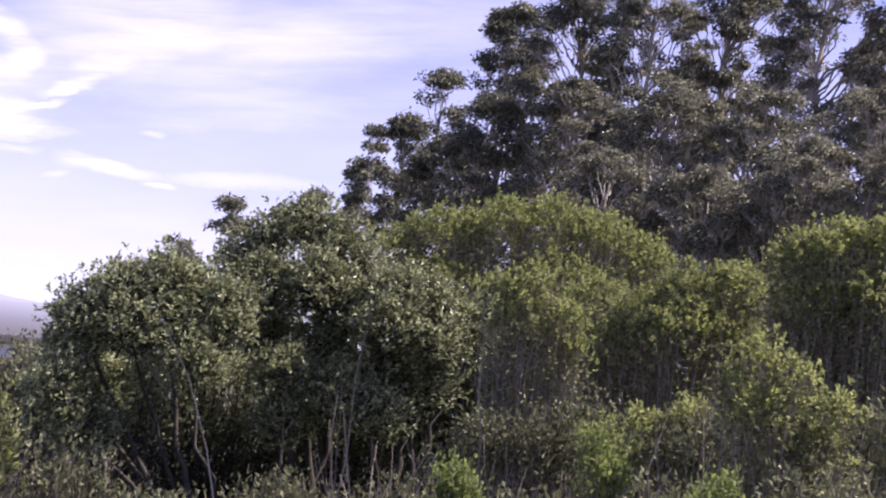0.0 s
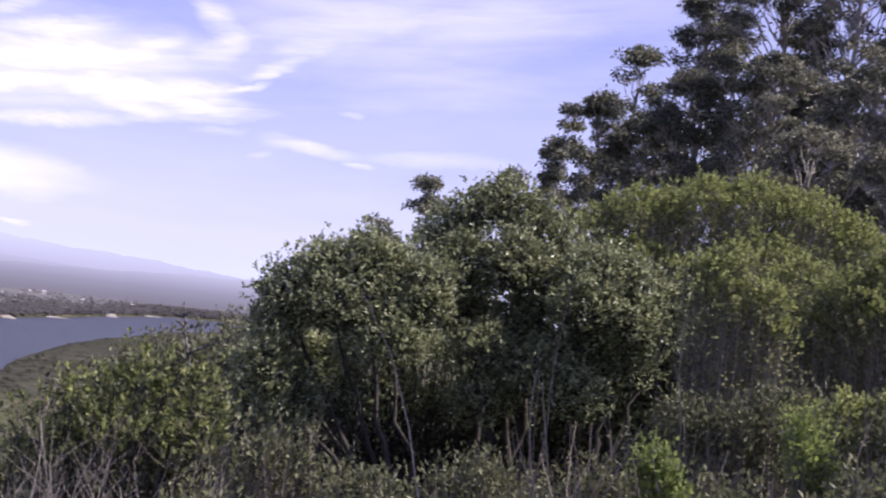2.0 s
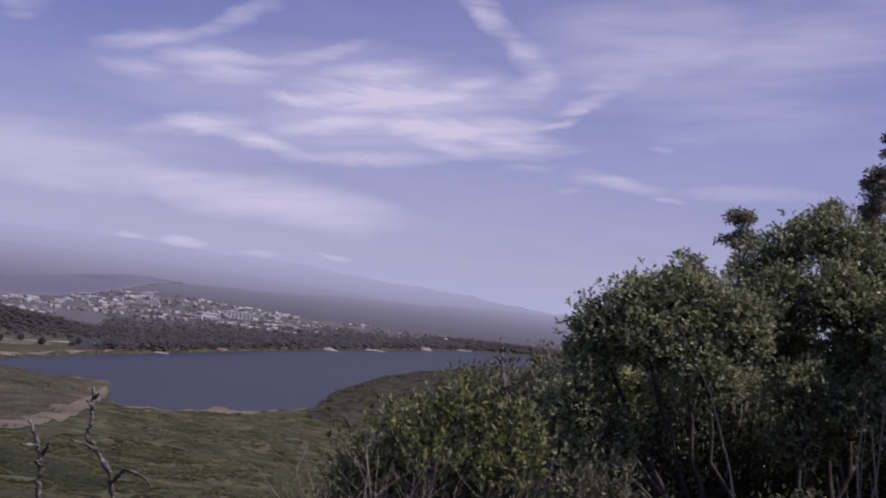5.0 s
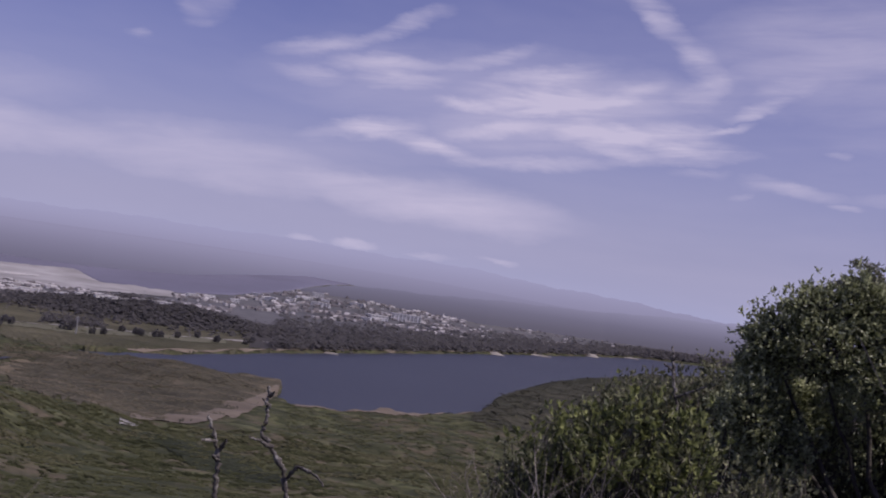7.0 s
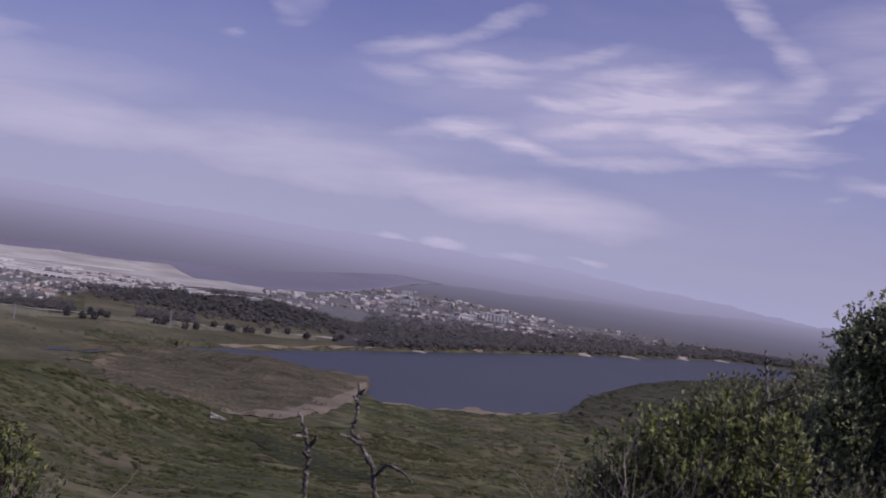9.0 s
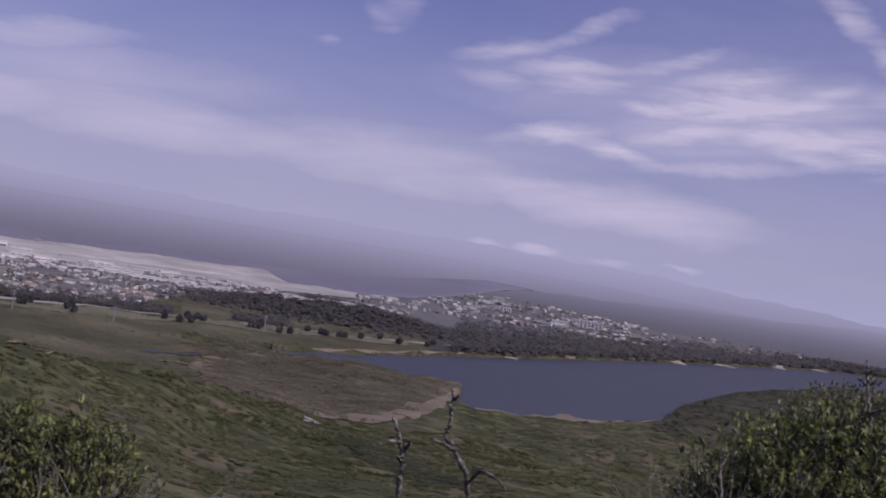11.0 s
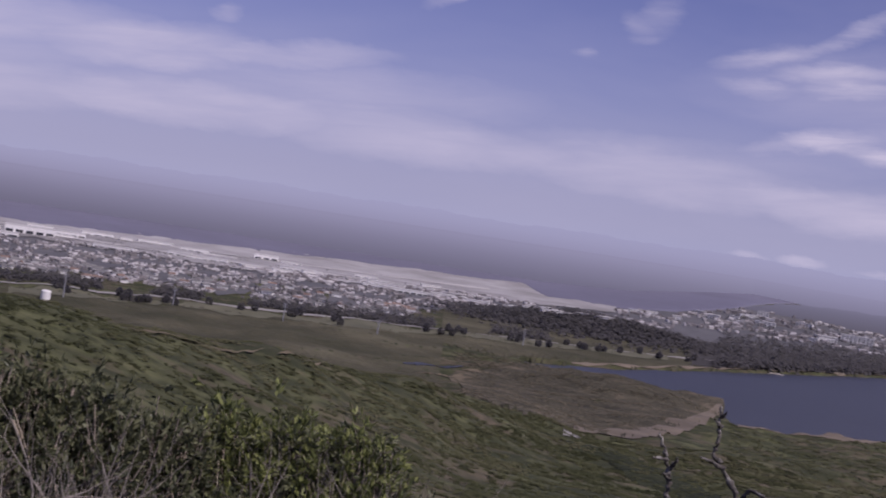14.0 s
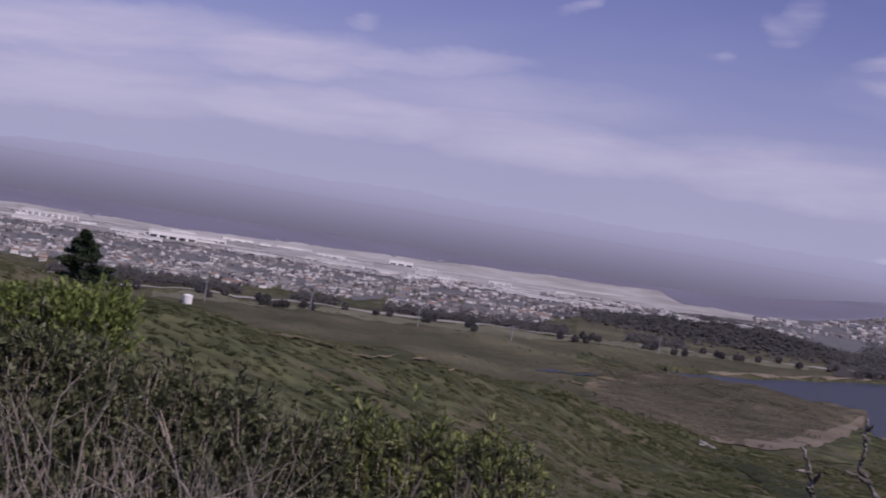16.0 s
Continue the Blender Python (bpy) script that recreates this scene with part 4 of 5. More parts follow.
shrub("young_coyote_brush", "low lime-green tuft under taller brush", 33, -12.2, 6.0, 0.4, -3.9, LEAF_SHOOT, 0.034, 50, 44, lobes=4, bare=0.3, group="young coyote brush", spread=0.03)
bush("coffeeberry", "open bush with fresh green leaves and pale dead twigs", 41, 20.6, 8.0,
     [(24.2, -6.9, 1.3, 1.0), (22.2, -5.6, 1.3, 1.1), (20.4, -4.9, 1.3, 1.1), (18.6, -4.9, 1.1, 1.0), (17.4, -5.6, 0.9, 1.0), (20.8, -6.9, 1.7, 1.2, -0.2), (18.4, -7.0, 1.5, 1.2, -0.2), (23.4, -8.6, 1.7, 1.3), (19.8, -8.8, 2.0, 1.3)],
     LEAF_DARK, 0.05, 5, 3, 6, LEAF_FRESH, True, BARK_DARK, "coffeeberry", gap=0.07, aspect=0.5, fill=0.3, tip_share=0.35, trunk=0.018, lift=0.55)
for q, (a, rr, w, e) in enumerate([(14.5, 8.5, 1.0, -6.3), (10.5, 7.5, 0.9, -7.0), (17.5, 7.0, 0.6, -8.2), (6.0, 8.5, 0.9, -6.4), (1.5, 9.0, 1.0, -5.6), (-5, 7.0, 0.8, -5.8), (-9.5, 7.0, 0.8, -5.0), (-16.5, 6.5, 0.8, -3.4), (-3.0, 9.5, 1.0, -2.4), (-11.5, 8.6, 1.1, -1.9), (-14.5, 9.0, 1.0, -1.2), (-6.6, 9.8, 1.1, -1.4), (-18.5, 8.5, 1.0, -0.6)]):
    shrub("undergrowth_bush", "dull low bush of grey twigs and few leaves", 50 + q, a, rr, w, e + (0.5, -0.2, 0.1)[q % 3], LEAF_DARK, 0.045, 150, 14 if q < 8 else 26, lobes=7, bare=0.35, group="undergrowth", thick=0.004)
# glossy-leaved thicket on the brow: bearing, top, distance
for q, (a, top, rr) in enumerate([(50.4, -9.1, 5.4), (53.1, -8.9, 5.5), (55.8, -8.9, 5.5), (58.6, -9.3, 5.3), (61.4, -8.8, 5.2), (64.1, -8.2, 5.2), (67.0, -7.7, 5.1), (70.0, -7.2, 5.1), (73.4, -6.6, 5.2), (77.2, -6.2, 5.2)]):
    pads = [(a, top - 0.9, 1.2, 0.9), (a - 1.0, top - 1.9, 1.3, 1.1), (a + 1.1, top - 1.7, 1.3, 1.1), (a, top - 3.2, 1.8, 1.3, -0.1), (a + 0.6, top - 5.0, 2.0, 1.5, -0.1), (a + 0.4, top - 0.1, 0.35, 0.5), (a - 1.2, top - 0.7, 0.4, 0.5)]
    bush("coffeeberry", "dark glossy-leaved bush with pale bare twigs", 60 + q, a, rr, pads, LEAF_GLOSSY, 0.037, 12, 2, 7, LEAF_FRESH if a < 57 else None, stem_mat=DRY, group="coffeeberry", gap=0.05, aspect=0.42, fill=0.25, lift=0.35, tip_share=0.15, thick=0.005)
bush("coyote_brush", "round bright-green bush on the brow of the slope", 71, 69.4, 9.0, [(67.4, -6.0, 1.0, 0.9), (69.2, -6.2, 1.3, 0.95), (71.2, -6.6, 1.3, 1.0), (68.0, -7.3, 1.6, 1.1), (70.8, -8.0, 1.8, 1.3)], LEAF_SHOOT, 0.05, 14, 3, 7, group="coyote brush", gap=0.05, fill=0.5)

# darker bushes and small trees down the slope behind the toyons
rs_ = random.Random(5)
for q in range(24):
    a = 13.5 + 12.0 * (q / 23) + rs_.uniform(-0.4, 0.4)
    rr = (26, 60, 36, 48)[q % 4]
    e = float(table([(13, -0.6), (15, -1.1), (17, -1.6), (19, -2.2), (21, -3.2), (22, -4.2), (24, -6.4), (26, -8.5)], a)) + rs_.uniform(-0.5, 0.3) - (0.5 if rr < 40 else 0)
    shrub("scrub_oak", "dark scrub oak crowding the slope", 100 + q, a, rr, rr * rs_.choice([0.026, 0.034, 0.052]), e, LEAF_DARK, 0.10 + rr * 0.002, 100, 24, trunks=2, lobes=10, bare=0.3, group="scrub oaks", spread=0.1 + 0.001 * rr, thick=0.012, min_z=0.2)

EUC = "tall grey-green eucalyptus with pale forking limbs"
SLIM = "slender eucalyptus with a rounded puff of leaves"
EDGE = "shorter dense eucalyptus at the grove's edge"
for q, (a, rr, top, wide, low, n, lb) in enumerate([
        (11.7, 118, 3.6, 0.75, 1.2, 10, SLIM), (9.7, 112, 5.45, 0.7, 2.6, 10, SLIM), (6.0, 100, 6.2, 0.7, 3.2, 10, SLIM), (4.5, 92, 7.9, 0.6, 4.2, 10, SLIM), (3.8, 90, 9.3, 0.6, 5.0, 11, SLIM),
        (2.6, 84, 9.9, 0.9, 4.5, 16, EDGE), (1.2, 80, 12.0, 0.9, 9.0, 9, SLIM), (0.6, 78, 9.2, 1.9, 3.0, 34, EDGE), (-1.6, 74, 15.1, 1.5, 6.0, 28, EUC), (-1.2, 70, 11.5, 2.2, 1.0, 44, EDGE),
        (-4.4, 68, 16.3, 2.2, 6.0, 36, EUC), (-4.6, 60, 12.0, 3.0, 1.0, 54, EDGE), (-7.6, 66, 17.3, 2.5, 6.0, 46, EUC), (-8.6, 56, 12.5, 3.2, 1.0, 56, EDGE), (-11.0, 70, 17.4, 2.6, 6.0, 50, EUC),
        (-12.6, 54, 12.5, 3.2, 1.0, 56, EDGE), (-15.0, 64, 18.0, 3.0, 6.0, 56, EUC), (-17.0, 52, 12.8, 3.4, 1.0, 56, EDGE), (-19.0, 64, 18.5, 3.0, 6.0, 52, EUC), (-21.5, 54, 14.0, 3.4, 3.0, 46, EDGE), (-23.5, 62, 19.0, 2.8, 5.0, 40, EUC),
        (-10.4, 48, 9.0, 3.0, 1.0, 42, EDGE), (-14.6, 47, 10.5, 3.0, 1.0, 42, EDGE), (-19.0, 46, 11.0, 3.2, 1.0, 42, EDGE), (-6.4, 52, 9.5, 2.8, 1.5, 38, EDGE)]):
    eucalyptus(lb, 200 + q, a, rr, top, wide, low, n)


# ---- scrub on the slopes, woods and town on the plain ----
def clumps(rng, az, r, wide, tall, per, leaf, flat_tufts=False):
    """Bush or tree crowns as shells of leaf tufts, all joined; every input is one value for each crown."""
    n = len(az)
    z = ground_z(az, r)
    cen = np.stack([-np.sin(np.radians(az)) * r, np.cos(np.radians(az)) * r, z], 1)
    w = np.repeat(np.arange(n), per)
    d = rng.normal(0, 1, (len(w), 3))
    d[:, 2] = np.abs(d[:, 2]) * 0.9
    d /= np.linalg.norm(d, axis=1, keepdims=True)
    at = cen[w] + d * np.stack([wide[w], wide[w], tall[w]], 1) * rng.uniform(0.6, 1.08, (len(w), 1))
    d = d + np.array([0, 0, 6.0 if flat_tufts else 2.0])
    d /= np.linalg.norm(d, axis=1, keepdims=True)
    nrm = np.cross(d, rng.normal(0, 1, d.shape))
    nrm /= np.linalg.norm(nrm, axis=1, keepdims=True) + 1e-9
    s = leaf[w][:, None] * rng.uniform(0.6, 1.4, (len(w), 1))
    u2 = np.cross(d, nrm)
    tilt = rng.normal(0, 0.08 if flat_tufts else 0.25, (len(w), 1))
    v = np.stack([at - nrm * s, at - u2 * s * 0.8 + d * s * tilt, at + nrm * s, at + u2 * s * 0.8 - d * s * tilt * 0.6], 1).reshape(-1, 3)
    b = np.arange(len(w))[:, None] * 4
    f = np.concatenate([b + np.array([[0, 1, 2]]), b + np.array([[0, 2, 3]])], 0)
    return v, f


def scatter(name, label, category, seed, count, az_r, wide, tall, per, leaf, mat, keep=None, flat_tufts=False):
    rng = np.random.default_rng(seed)
    az, r = az_r(rng, count)
    ok = np.ones(len(az), bool) if keep is None else keep(rng, az, r)
    az, r = az[ok], r[ok]
    k = rng.uniform(0.55, 1.4, len(az))
    v, f = clumps(rng, az, r, wide(r) * k, tall(r) * k * rng.uniform(0.8, 1.2, len(az)), per, leaf(r), flat_tufts)
    return tagged(new(name, mesh_of(name, v, f, mat)), label, category, kind="stuff")


def dry(az, r):
    return (r < shore_r(NEAR_SHORE, az) * 0.97) | (az > 46)


def drifts(a, r):
    """Uneven cover of the brush, over some tens of metres."""
    x, y = np.sin(np.radians(a)) * r, np.cos(np.radians(a)) * r
    return np.sin(x / 9.0 + 1.7 * np.sin(y / 17.0)) + np.sin(y / 11.0 + 1.5 * np.sin(x / 13.0)) + 0.6 * np.sin((x + y) / 5.3)


def patchy(g, a, r):
    return dry(a, r) & (drifts(a, r) > -0.3) & (g.random(len(a)) < 0.25 + 0.75 * (np.sin(a * 1.1 + np.log(r) * 5) * np.sin(np.log(r) * 9 - a * 0.35) + 0.5 * np.sin(a * 3.3 + np.log(r) * 17) > -0.1))


scatter("hillside_scrub", "low olive scrub on the upper slope", "scrub", 301, 3000,
        lambda g, n: (g.uniform(16, 84, n), np.exp(g.uniform(math.log(28), math.log(260), n))),
        lambda r: 0.7 + 0.006 * r, lambda r: 0.4 + 0.0015 * r, 26, lambda r: 0.1 + 0.0014 * r, BUSHES, patchy)
scatter("hillside_scrub", "rounded olive bushes covering the slope", "scrub", 309, 23000,
        lambda g, n: (g.uniform(16, 84, n), (g.uniform(60 ** 1.3, 950 ** 1.3, n)) ** (1 / 1.3)),
        lambda r: 0.9 + 0.003 * r, lambda r: 0.3 + 0.0008 * r, 17, lambda r: 0.16 + 0.0014 * r, BUSHES, lambda g, a, r: dry(a, r) & (drifts(a, r) > -1.2), True)


scatter("headland_scrub", "low brown scrub on the headland", "scrub", 311, 4200,
        lambda g, n: (g.uniform(35.6, 47, n), g.uniform(960, 1640, n)),
        lambda r: 4.5 + 0 * r, lambda r: 0.8 + 0 * r, 16, lambda r: 1.3 + 0 * r, SCRUB, lambda g, a, r: dry(a, r) & (r > np.interp(a, [35.4, 38.4, 41, 46, 47.2], [1450, 1060, 985, 1000, 1330])), True)
scatter("flat_scrub", "dull brush on the flats before the reservoir", "scrub", 312, 4000,
        lambda g, n: (g.uniform(12, 35, n), g.uniform(700, 1500, n)),
        lambda r: 2.2 + 0.001 * r, lambda r: 1.0 + 0 * r, 12, lambda r: 1.1 + 0 * r, BUSHES, lambda g, a, r: dry(a, r) & (r < np.interp(a, [35.4, 38.4, 41, 46], [1450, 1040, 960, 950])), True)


scatter("spur_scrub", "dark brush on the low spur in the reservoir", "scrub", 314, 3000,
        lambda g, n: (g.uniform(12, 27, n), g.uniform(1400, 2700, n)),
        lambda r: 7 + 0 * r, lambda r: 2.4 + 0 * r, 12, lambda r: 2.2 + 0 * r, SPUR, lambda g, a, r: r < shore_r(NEAR_SHORE, a) * 0.985, True)


def seen_r(az, el):
    """Nearest distance at which the ground shows at an elevation."""
    rr = np.geomspace(60, 2400, 700)
    els = np.maximum.accumulate(np.degrees(np.arctan((ground_z(np.full(700, float(az)), rr, False) - EYE) / rr)))
    return float(np.interp(el, els, rr))


def road_r(az):
    """Distance of the road that crosses the plain."""
    return table([(33, 2420), (37, 2190), (43.5, 2030), (50, 1900), (57, 1810), (66, 1720), (84, 1650)], az)


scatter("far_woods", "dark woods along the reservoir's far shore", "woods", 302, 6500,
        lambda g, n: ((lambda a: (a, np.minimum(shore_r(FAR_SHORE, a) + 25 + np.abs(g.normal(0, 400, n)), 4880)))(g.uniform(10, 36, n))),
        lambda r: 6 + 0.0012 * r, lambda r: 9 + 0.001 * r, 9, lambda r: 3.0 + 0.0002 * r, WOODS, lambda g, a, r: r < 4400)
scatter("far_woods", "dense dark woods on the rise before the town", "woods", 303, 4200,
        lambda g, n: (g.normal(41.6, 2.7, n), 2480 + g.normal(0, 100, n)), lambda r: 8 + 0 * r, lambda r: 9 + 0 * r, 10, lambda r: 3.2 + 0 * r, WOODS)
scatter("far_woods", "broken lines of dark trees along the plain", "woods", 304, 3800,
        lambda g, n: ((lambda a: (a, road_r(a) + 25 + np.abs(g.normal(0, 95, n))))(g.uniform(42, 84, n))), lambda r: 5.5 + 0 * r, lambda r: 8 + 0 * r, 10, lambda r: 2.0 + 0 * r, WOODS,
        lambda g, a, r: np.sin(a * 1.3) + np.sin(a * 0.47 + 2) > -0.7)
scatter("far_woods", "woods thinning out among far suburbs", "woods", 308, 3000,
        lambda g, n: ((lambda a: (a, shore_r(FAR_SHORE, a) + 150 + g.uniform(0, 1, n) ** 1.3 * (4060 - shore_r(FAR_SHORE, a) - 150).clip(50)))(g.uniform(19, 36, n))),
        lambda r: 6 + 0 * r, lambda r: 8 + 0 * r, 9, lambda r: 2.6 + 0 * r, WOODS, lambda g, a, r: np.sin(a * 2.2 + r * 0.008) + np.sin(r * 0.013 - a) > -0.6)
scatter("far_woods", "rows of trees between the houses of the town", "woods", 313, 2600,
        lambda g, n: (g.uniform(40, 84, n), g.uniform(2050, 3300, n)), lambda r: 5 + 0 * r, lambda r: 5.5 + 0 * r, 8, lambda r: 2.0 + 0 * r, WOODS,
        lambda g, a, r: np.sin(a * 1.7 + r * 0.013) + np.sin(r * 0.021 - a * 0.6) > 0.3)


def band(name, label, category, az0, az1, r_mid, half, mat, lift=0.8):
    """A strip that lies on the ground along a bearing range; r_mid and half are functions of the bearing."""
    m, n = (180, 26) if half(np.array([(az0 + az1) / 2]))[0] > 60 else (90, 5)
    a = np.linspace(az0, az1, m)
    wob = 0.12 * np.sin(a * 7.3) * np.sin(a * 3.1 + 1) + 0.07 * np.sin(a * 19.0 + 2) + 0.05 * np.sin(a * 41.0)
    fray = wob * (0.6 if n > 5 else 2.2)
    rows = [r_mid(a) + k * half(a) * (1 + fray) for k in np.linspace(-1, 1, n)]
    v = np.concatenate([np.stack([-np.sin(np.radians(a)) * r, np.cos(np.radians(a)) * r, ground_z(a, r) + lift], -1) for r in rows])
    i, j = np.arange(n - 1)[:, None] * m, np.arange(m - 1)[None]
    f = np.stack([i + j, i + j + 1, i + m + j + 1, i + m + j], -1).reshape(-1, 4)
    return tagged(new(name, mesh_of(name, v, f, mat, True)), label, category, kind="structure")


BUILT = material("built_up_ground", (0.08, 0.08, 0.084), (0.14, 0.137, 0.14), 0.02, 0.95, big=0.3)
TARMAC = material("airfield_ground", (0.2, 0.19, 0.18), (0.42, 0.405, 0.4), 0.007, 0.9, big=0.45, mid=(0.3, 0.288, 0.28))
RUNWAY = material("runway_concrete", (0.38, 0.36, 0.345), (0.55, 0.53, 0.51), 0.012, 0.9, big=0.3)
MEADOW = material("pale_green_meadow", (0.09, 0.09, 0.055), (0.155, 0.15, 0.095), 0.02, 0.95)
bays = {round(a * 2): bay_r(a / 1.0) for a in np.arange(18, 101, 0.5)}
edge = lambda a: np.interp(a, [k / 2 for k in bays], list(bays.values()))
field_r = lambda a: 146.0 / np.tan(np.radians(-table([(40, -2.32), (44, -2.5), (50, -2.75), (56, -2.95), (64, -2.86), (84, -2.8)], a)))
band("pavement_airfield", "pale concrete airfield along the bay shore", "airfield", 40.5, 84, lambda a: (edge(a) + field_r(a)) / 2, lambda a: (edge(a) - field_r(a)) / 2 + 70, TARMAC, 2.3)
band("runway", "long pale runway near the water", "runway", 46, 84, lambda a: edge(a) * 0.62 + field_r(a) * 0.38, lambda a: 24 + 0 * a, RUNWAY, 3.3)
band("runway", "pale taxiway beside the hangars", "runway", 47, 84, lambda a: edge(a) * 0.2 + field_r(a) * 0.8, lambda a: 30 + 12 * np.sin(a), RUNWAY, 3.3)
edge_in = lambda a: edge(a) + 40 * (a < 40)
inner = lambda a: np.minimum(np.maximum(table([(38, 2720), (46, 2720), (50, 2080), (84, 1900)], a), shore_r(FAR_SHORE, a) * (a < 44) + 220), edge(a) - 60)
band("ground_town", "grey built-up ground under the town", "ground", 19, 84, lambda a: (inner(a) + edge_in(a)) / 2, lambda a: (edge_in(a) - inner(a)) / 2, BUILT, 0.7)
# strips in the same haze-paled woods colour close the gaps between crowns
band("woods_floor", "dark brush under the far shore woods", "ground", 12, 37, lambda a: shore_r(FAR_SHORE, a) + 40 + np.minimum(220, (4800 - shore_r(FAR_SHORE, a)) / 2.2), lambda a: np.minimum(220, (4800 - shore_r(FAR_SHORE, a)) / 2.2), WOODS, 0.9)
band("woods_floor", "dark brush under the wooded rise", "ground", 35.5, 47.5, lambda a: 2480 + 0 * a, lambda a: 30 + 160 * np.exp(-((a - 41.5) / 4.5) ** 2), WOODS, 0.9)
HEAD_IN = [(35.4, 1470), (36.5, 1250), (38.4, 1040), (41, 965), (43, 950), (45, 950), (46.2, 1060), (47.2, 1330)]
HEAD_OUT = [(43.4, 1650), (45.0, 1500), (47.2, 1345)]
head_in = lambda a: table(HEAD_IN, a)
head_out = lambda a: np.minimum(shore_r(NEAR_SHORE, a) - 8, table(HEAD_OUT, a))
band("headland_ground", "dry brown ground of the headland", "ground", 35.4, 47.2, lambda a: (head_in(a) + head_out(a)) / 2, lambda a: np.abs(head_out(a) - head_in(a)) / 2, HEADLAND, 0.7)
band("gully_brush", "dark green brush in the gully below the headland", "brush", 34.2, 42.8, lambda a: table([(34.2, 560), (38, 700), (42.8, 870)], a), lambda a: 75 * np.sin(np.pi * (a - 34.1) / 8.8) + 5, GULLY, 0.5)
band("water_pond", "small still pond behind the slope", "water", 46.6, 49.2, lambda a: 1420 + 20 * (49 - a), lambda a: 16 * np.sin(np.pi * (a - 46.4) / 3.0), LAKE_M, 1.0)
band("spur_ground", "dark brushy ground of the low spur", "ground", 12, 27.0, lambda a: (1380 + 30 * np.sin(a) + shore_r(NEAR_SHORE, a) * 0.99) / 2, lambda a: (shore_r(NEAR_SHORE, a) * 0.99 - 1380 - 30 * np.sin(a)) / 2, SPUR, 0.7)
band("plain_ground", "grey-brown grassland between the slope and the road", "ground", 47.6, 84, lambda a: (1190 + road_r(a) - 30) / 2, lambda a: (road_r(a) - 30 - 1190) / 2, GRASSLAND, 0.5)
band("plain_ground", "grey-brown grassland behind the reservoir", "ground", 36, 47.8, lambda a: (shore_r(FAR_SHORE, np.minimum(a, 45)) + 2720) / 2, lambda a: (2700 - shore_r(FAR_SHORE, np.minimum(a, 45))) / 2, GRASSLAND, 0.6)
band("road", "pale road crossing the plain behind the reservoir", "road", 36, 84, lambda a: road_r(a) + 4 * np.sin(a * 0.9), lambda a: 9 + 0 * a, ROADM)
band("meadow", "pale green meadow beside the road", "meadow", 38, 66, lambda a: road_r(a) - 62 - 20 * step(50, 58, a), lambda a: 40 + 10 * np.sin(a * 0.5), MEADOW, 0.9)
band("shore_earth", "bare tan earth along the near water's edge", "shore", 26.9, 34.7, lambda a: shore_r(NEAR_SHORE, a) * 0.985 - 6, lambda a: 14 + 9 * np.sin(a * 1.1), SAND, 0.5)
band("shore_earth", "tan earth flat below the headland", "shore", 35.5, 41.5, lambda a: head_in(a) + 25 - 20 * step(35.5, 37, a), lambda a: 22 + 60 * (1 - step(36.5, 41.5, a)) * step(35.3, 36.2, a), SAND, 0.8)
band("shore_earth", "narrow pale beach along the far shore", "shore", 13, 42, lambda a: shore_r(FAR_SHORE, a) * (1.012 + 0.002 * np.sin(a * 3)), lambda a: 7 + 5 * np.sin(a * 4.3) + 2 * np.sin(a * 9), SAND, 0.7)
for a0, a1, e0, e1, deep, lb in [(45.8, 48.8, -6.2, -6.3, 26, "eroded orange-tan earth at the foot of the slope"), (44.6, 46.6, -5.75, -5.8, 20, "bare tan earth beside the headland"), 
                                 (55.2, 61.0, -6.46, -6.04, 5, "strip of tan earth along the ridge"), (52.6, 54.6, -6.72, -6.6, 9, "patch of bare tan earth in the scrub")]:
    ends = (seen_r(a0, e0), seen_r(a1, e1))
    band("bare_earth", lb, "earth", a0, a1, lambda a, e=ends, p=a0, q=a1: np.interp(a, [p, q], e) + 1.5 * np.sin(a * 9), lambda a, p=a0, q=a1, d=deep: d * np.sin(np.pi * (a - p + 0.05) / (q - p + 0.1)) * (0.7 + 0.4 * np.sin(a * 6.3) * np.sin(a * 2.1)), EROSION, 0.8)
band("track", "short pale dirt track in the scrub", "track", 41.0, 41.9, lambda a: 905 + 0 * a, lambda a: 9 + 0 * a, ROADM, 0.6)


def bluff(az, wide, tall, seed):
    """A bare pale bluff at the far water's edge: a lumpy slope with a sloping top."""
    rng = np.random.default_rng(seed)
    r = float(shore_r(FAR_SHORE, az)) - 4
    k, m = 14, 5
    t = np.linspace(-1, 1, k)
    rows = []
    for q in range(m):
        u = q / (m - 1)
        x = t * wide / 2 * (1 - 0.15 * u)
        h = tall * u * (1 - np.abs(t) ** 3 * 0.8) * rng.uniform(0.8, 1.15, k)
        rows.append(np.stack([x, 14 * u ** 1.5 + rng.normal(0, 0.8, k), h - 0.5], -1))
    rows.append(rows[-1] + np.array([0, 30, -0.6 * tall]))
    v = np.concatenate(rows)
    i, j = np.arange(m)[:, None] * k, np.arange(k - 1)[None]
    f = np.stack([i + j, i + j + 1, i + k + j + 1, i + k + j], -1).reshape(-1, 4)
    ob = new("shore_bluff", mesh_of("bluff", v, f, BLUFF, True))
    at = polar(az, r, LAKE_Z)
    ob.matrix_basis = pose(at.x, at.y, at.z, 0, 0, az)
    tagged(ob, "bare pale bluff at the reservoir's far edge", "bluff", kind="structure")


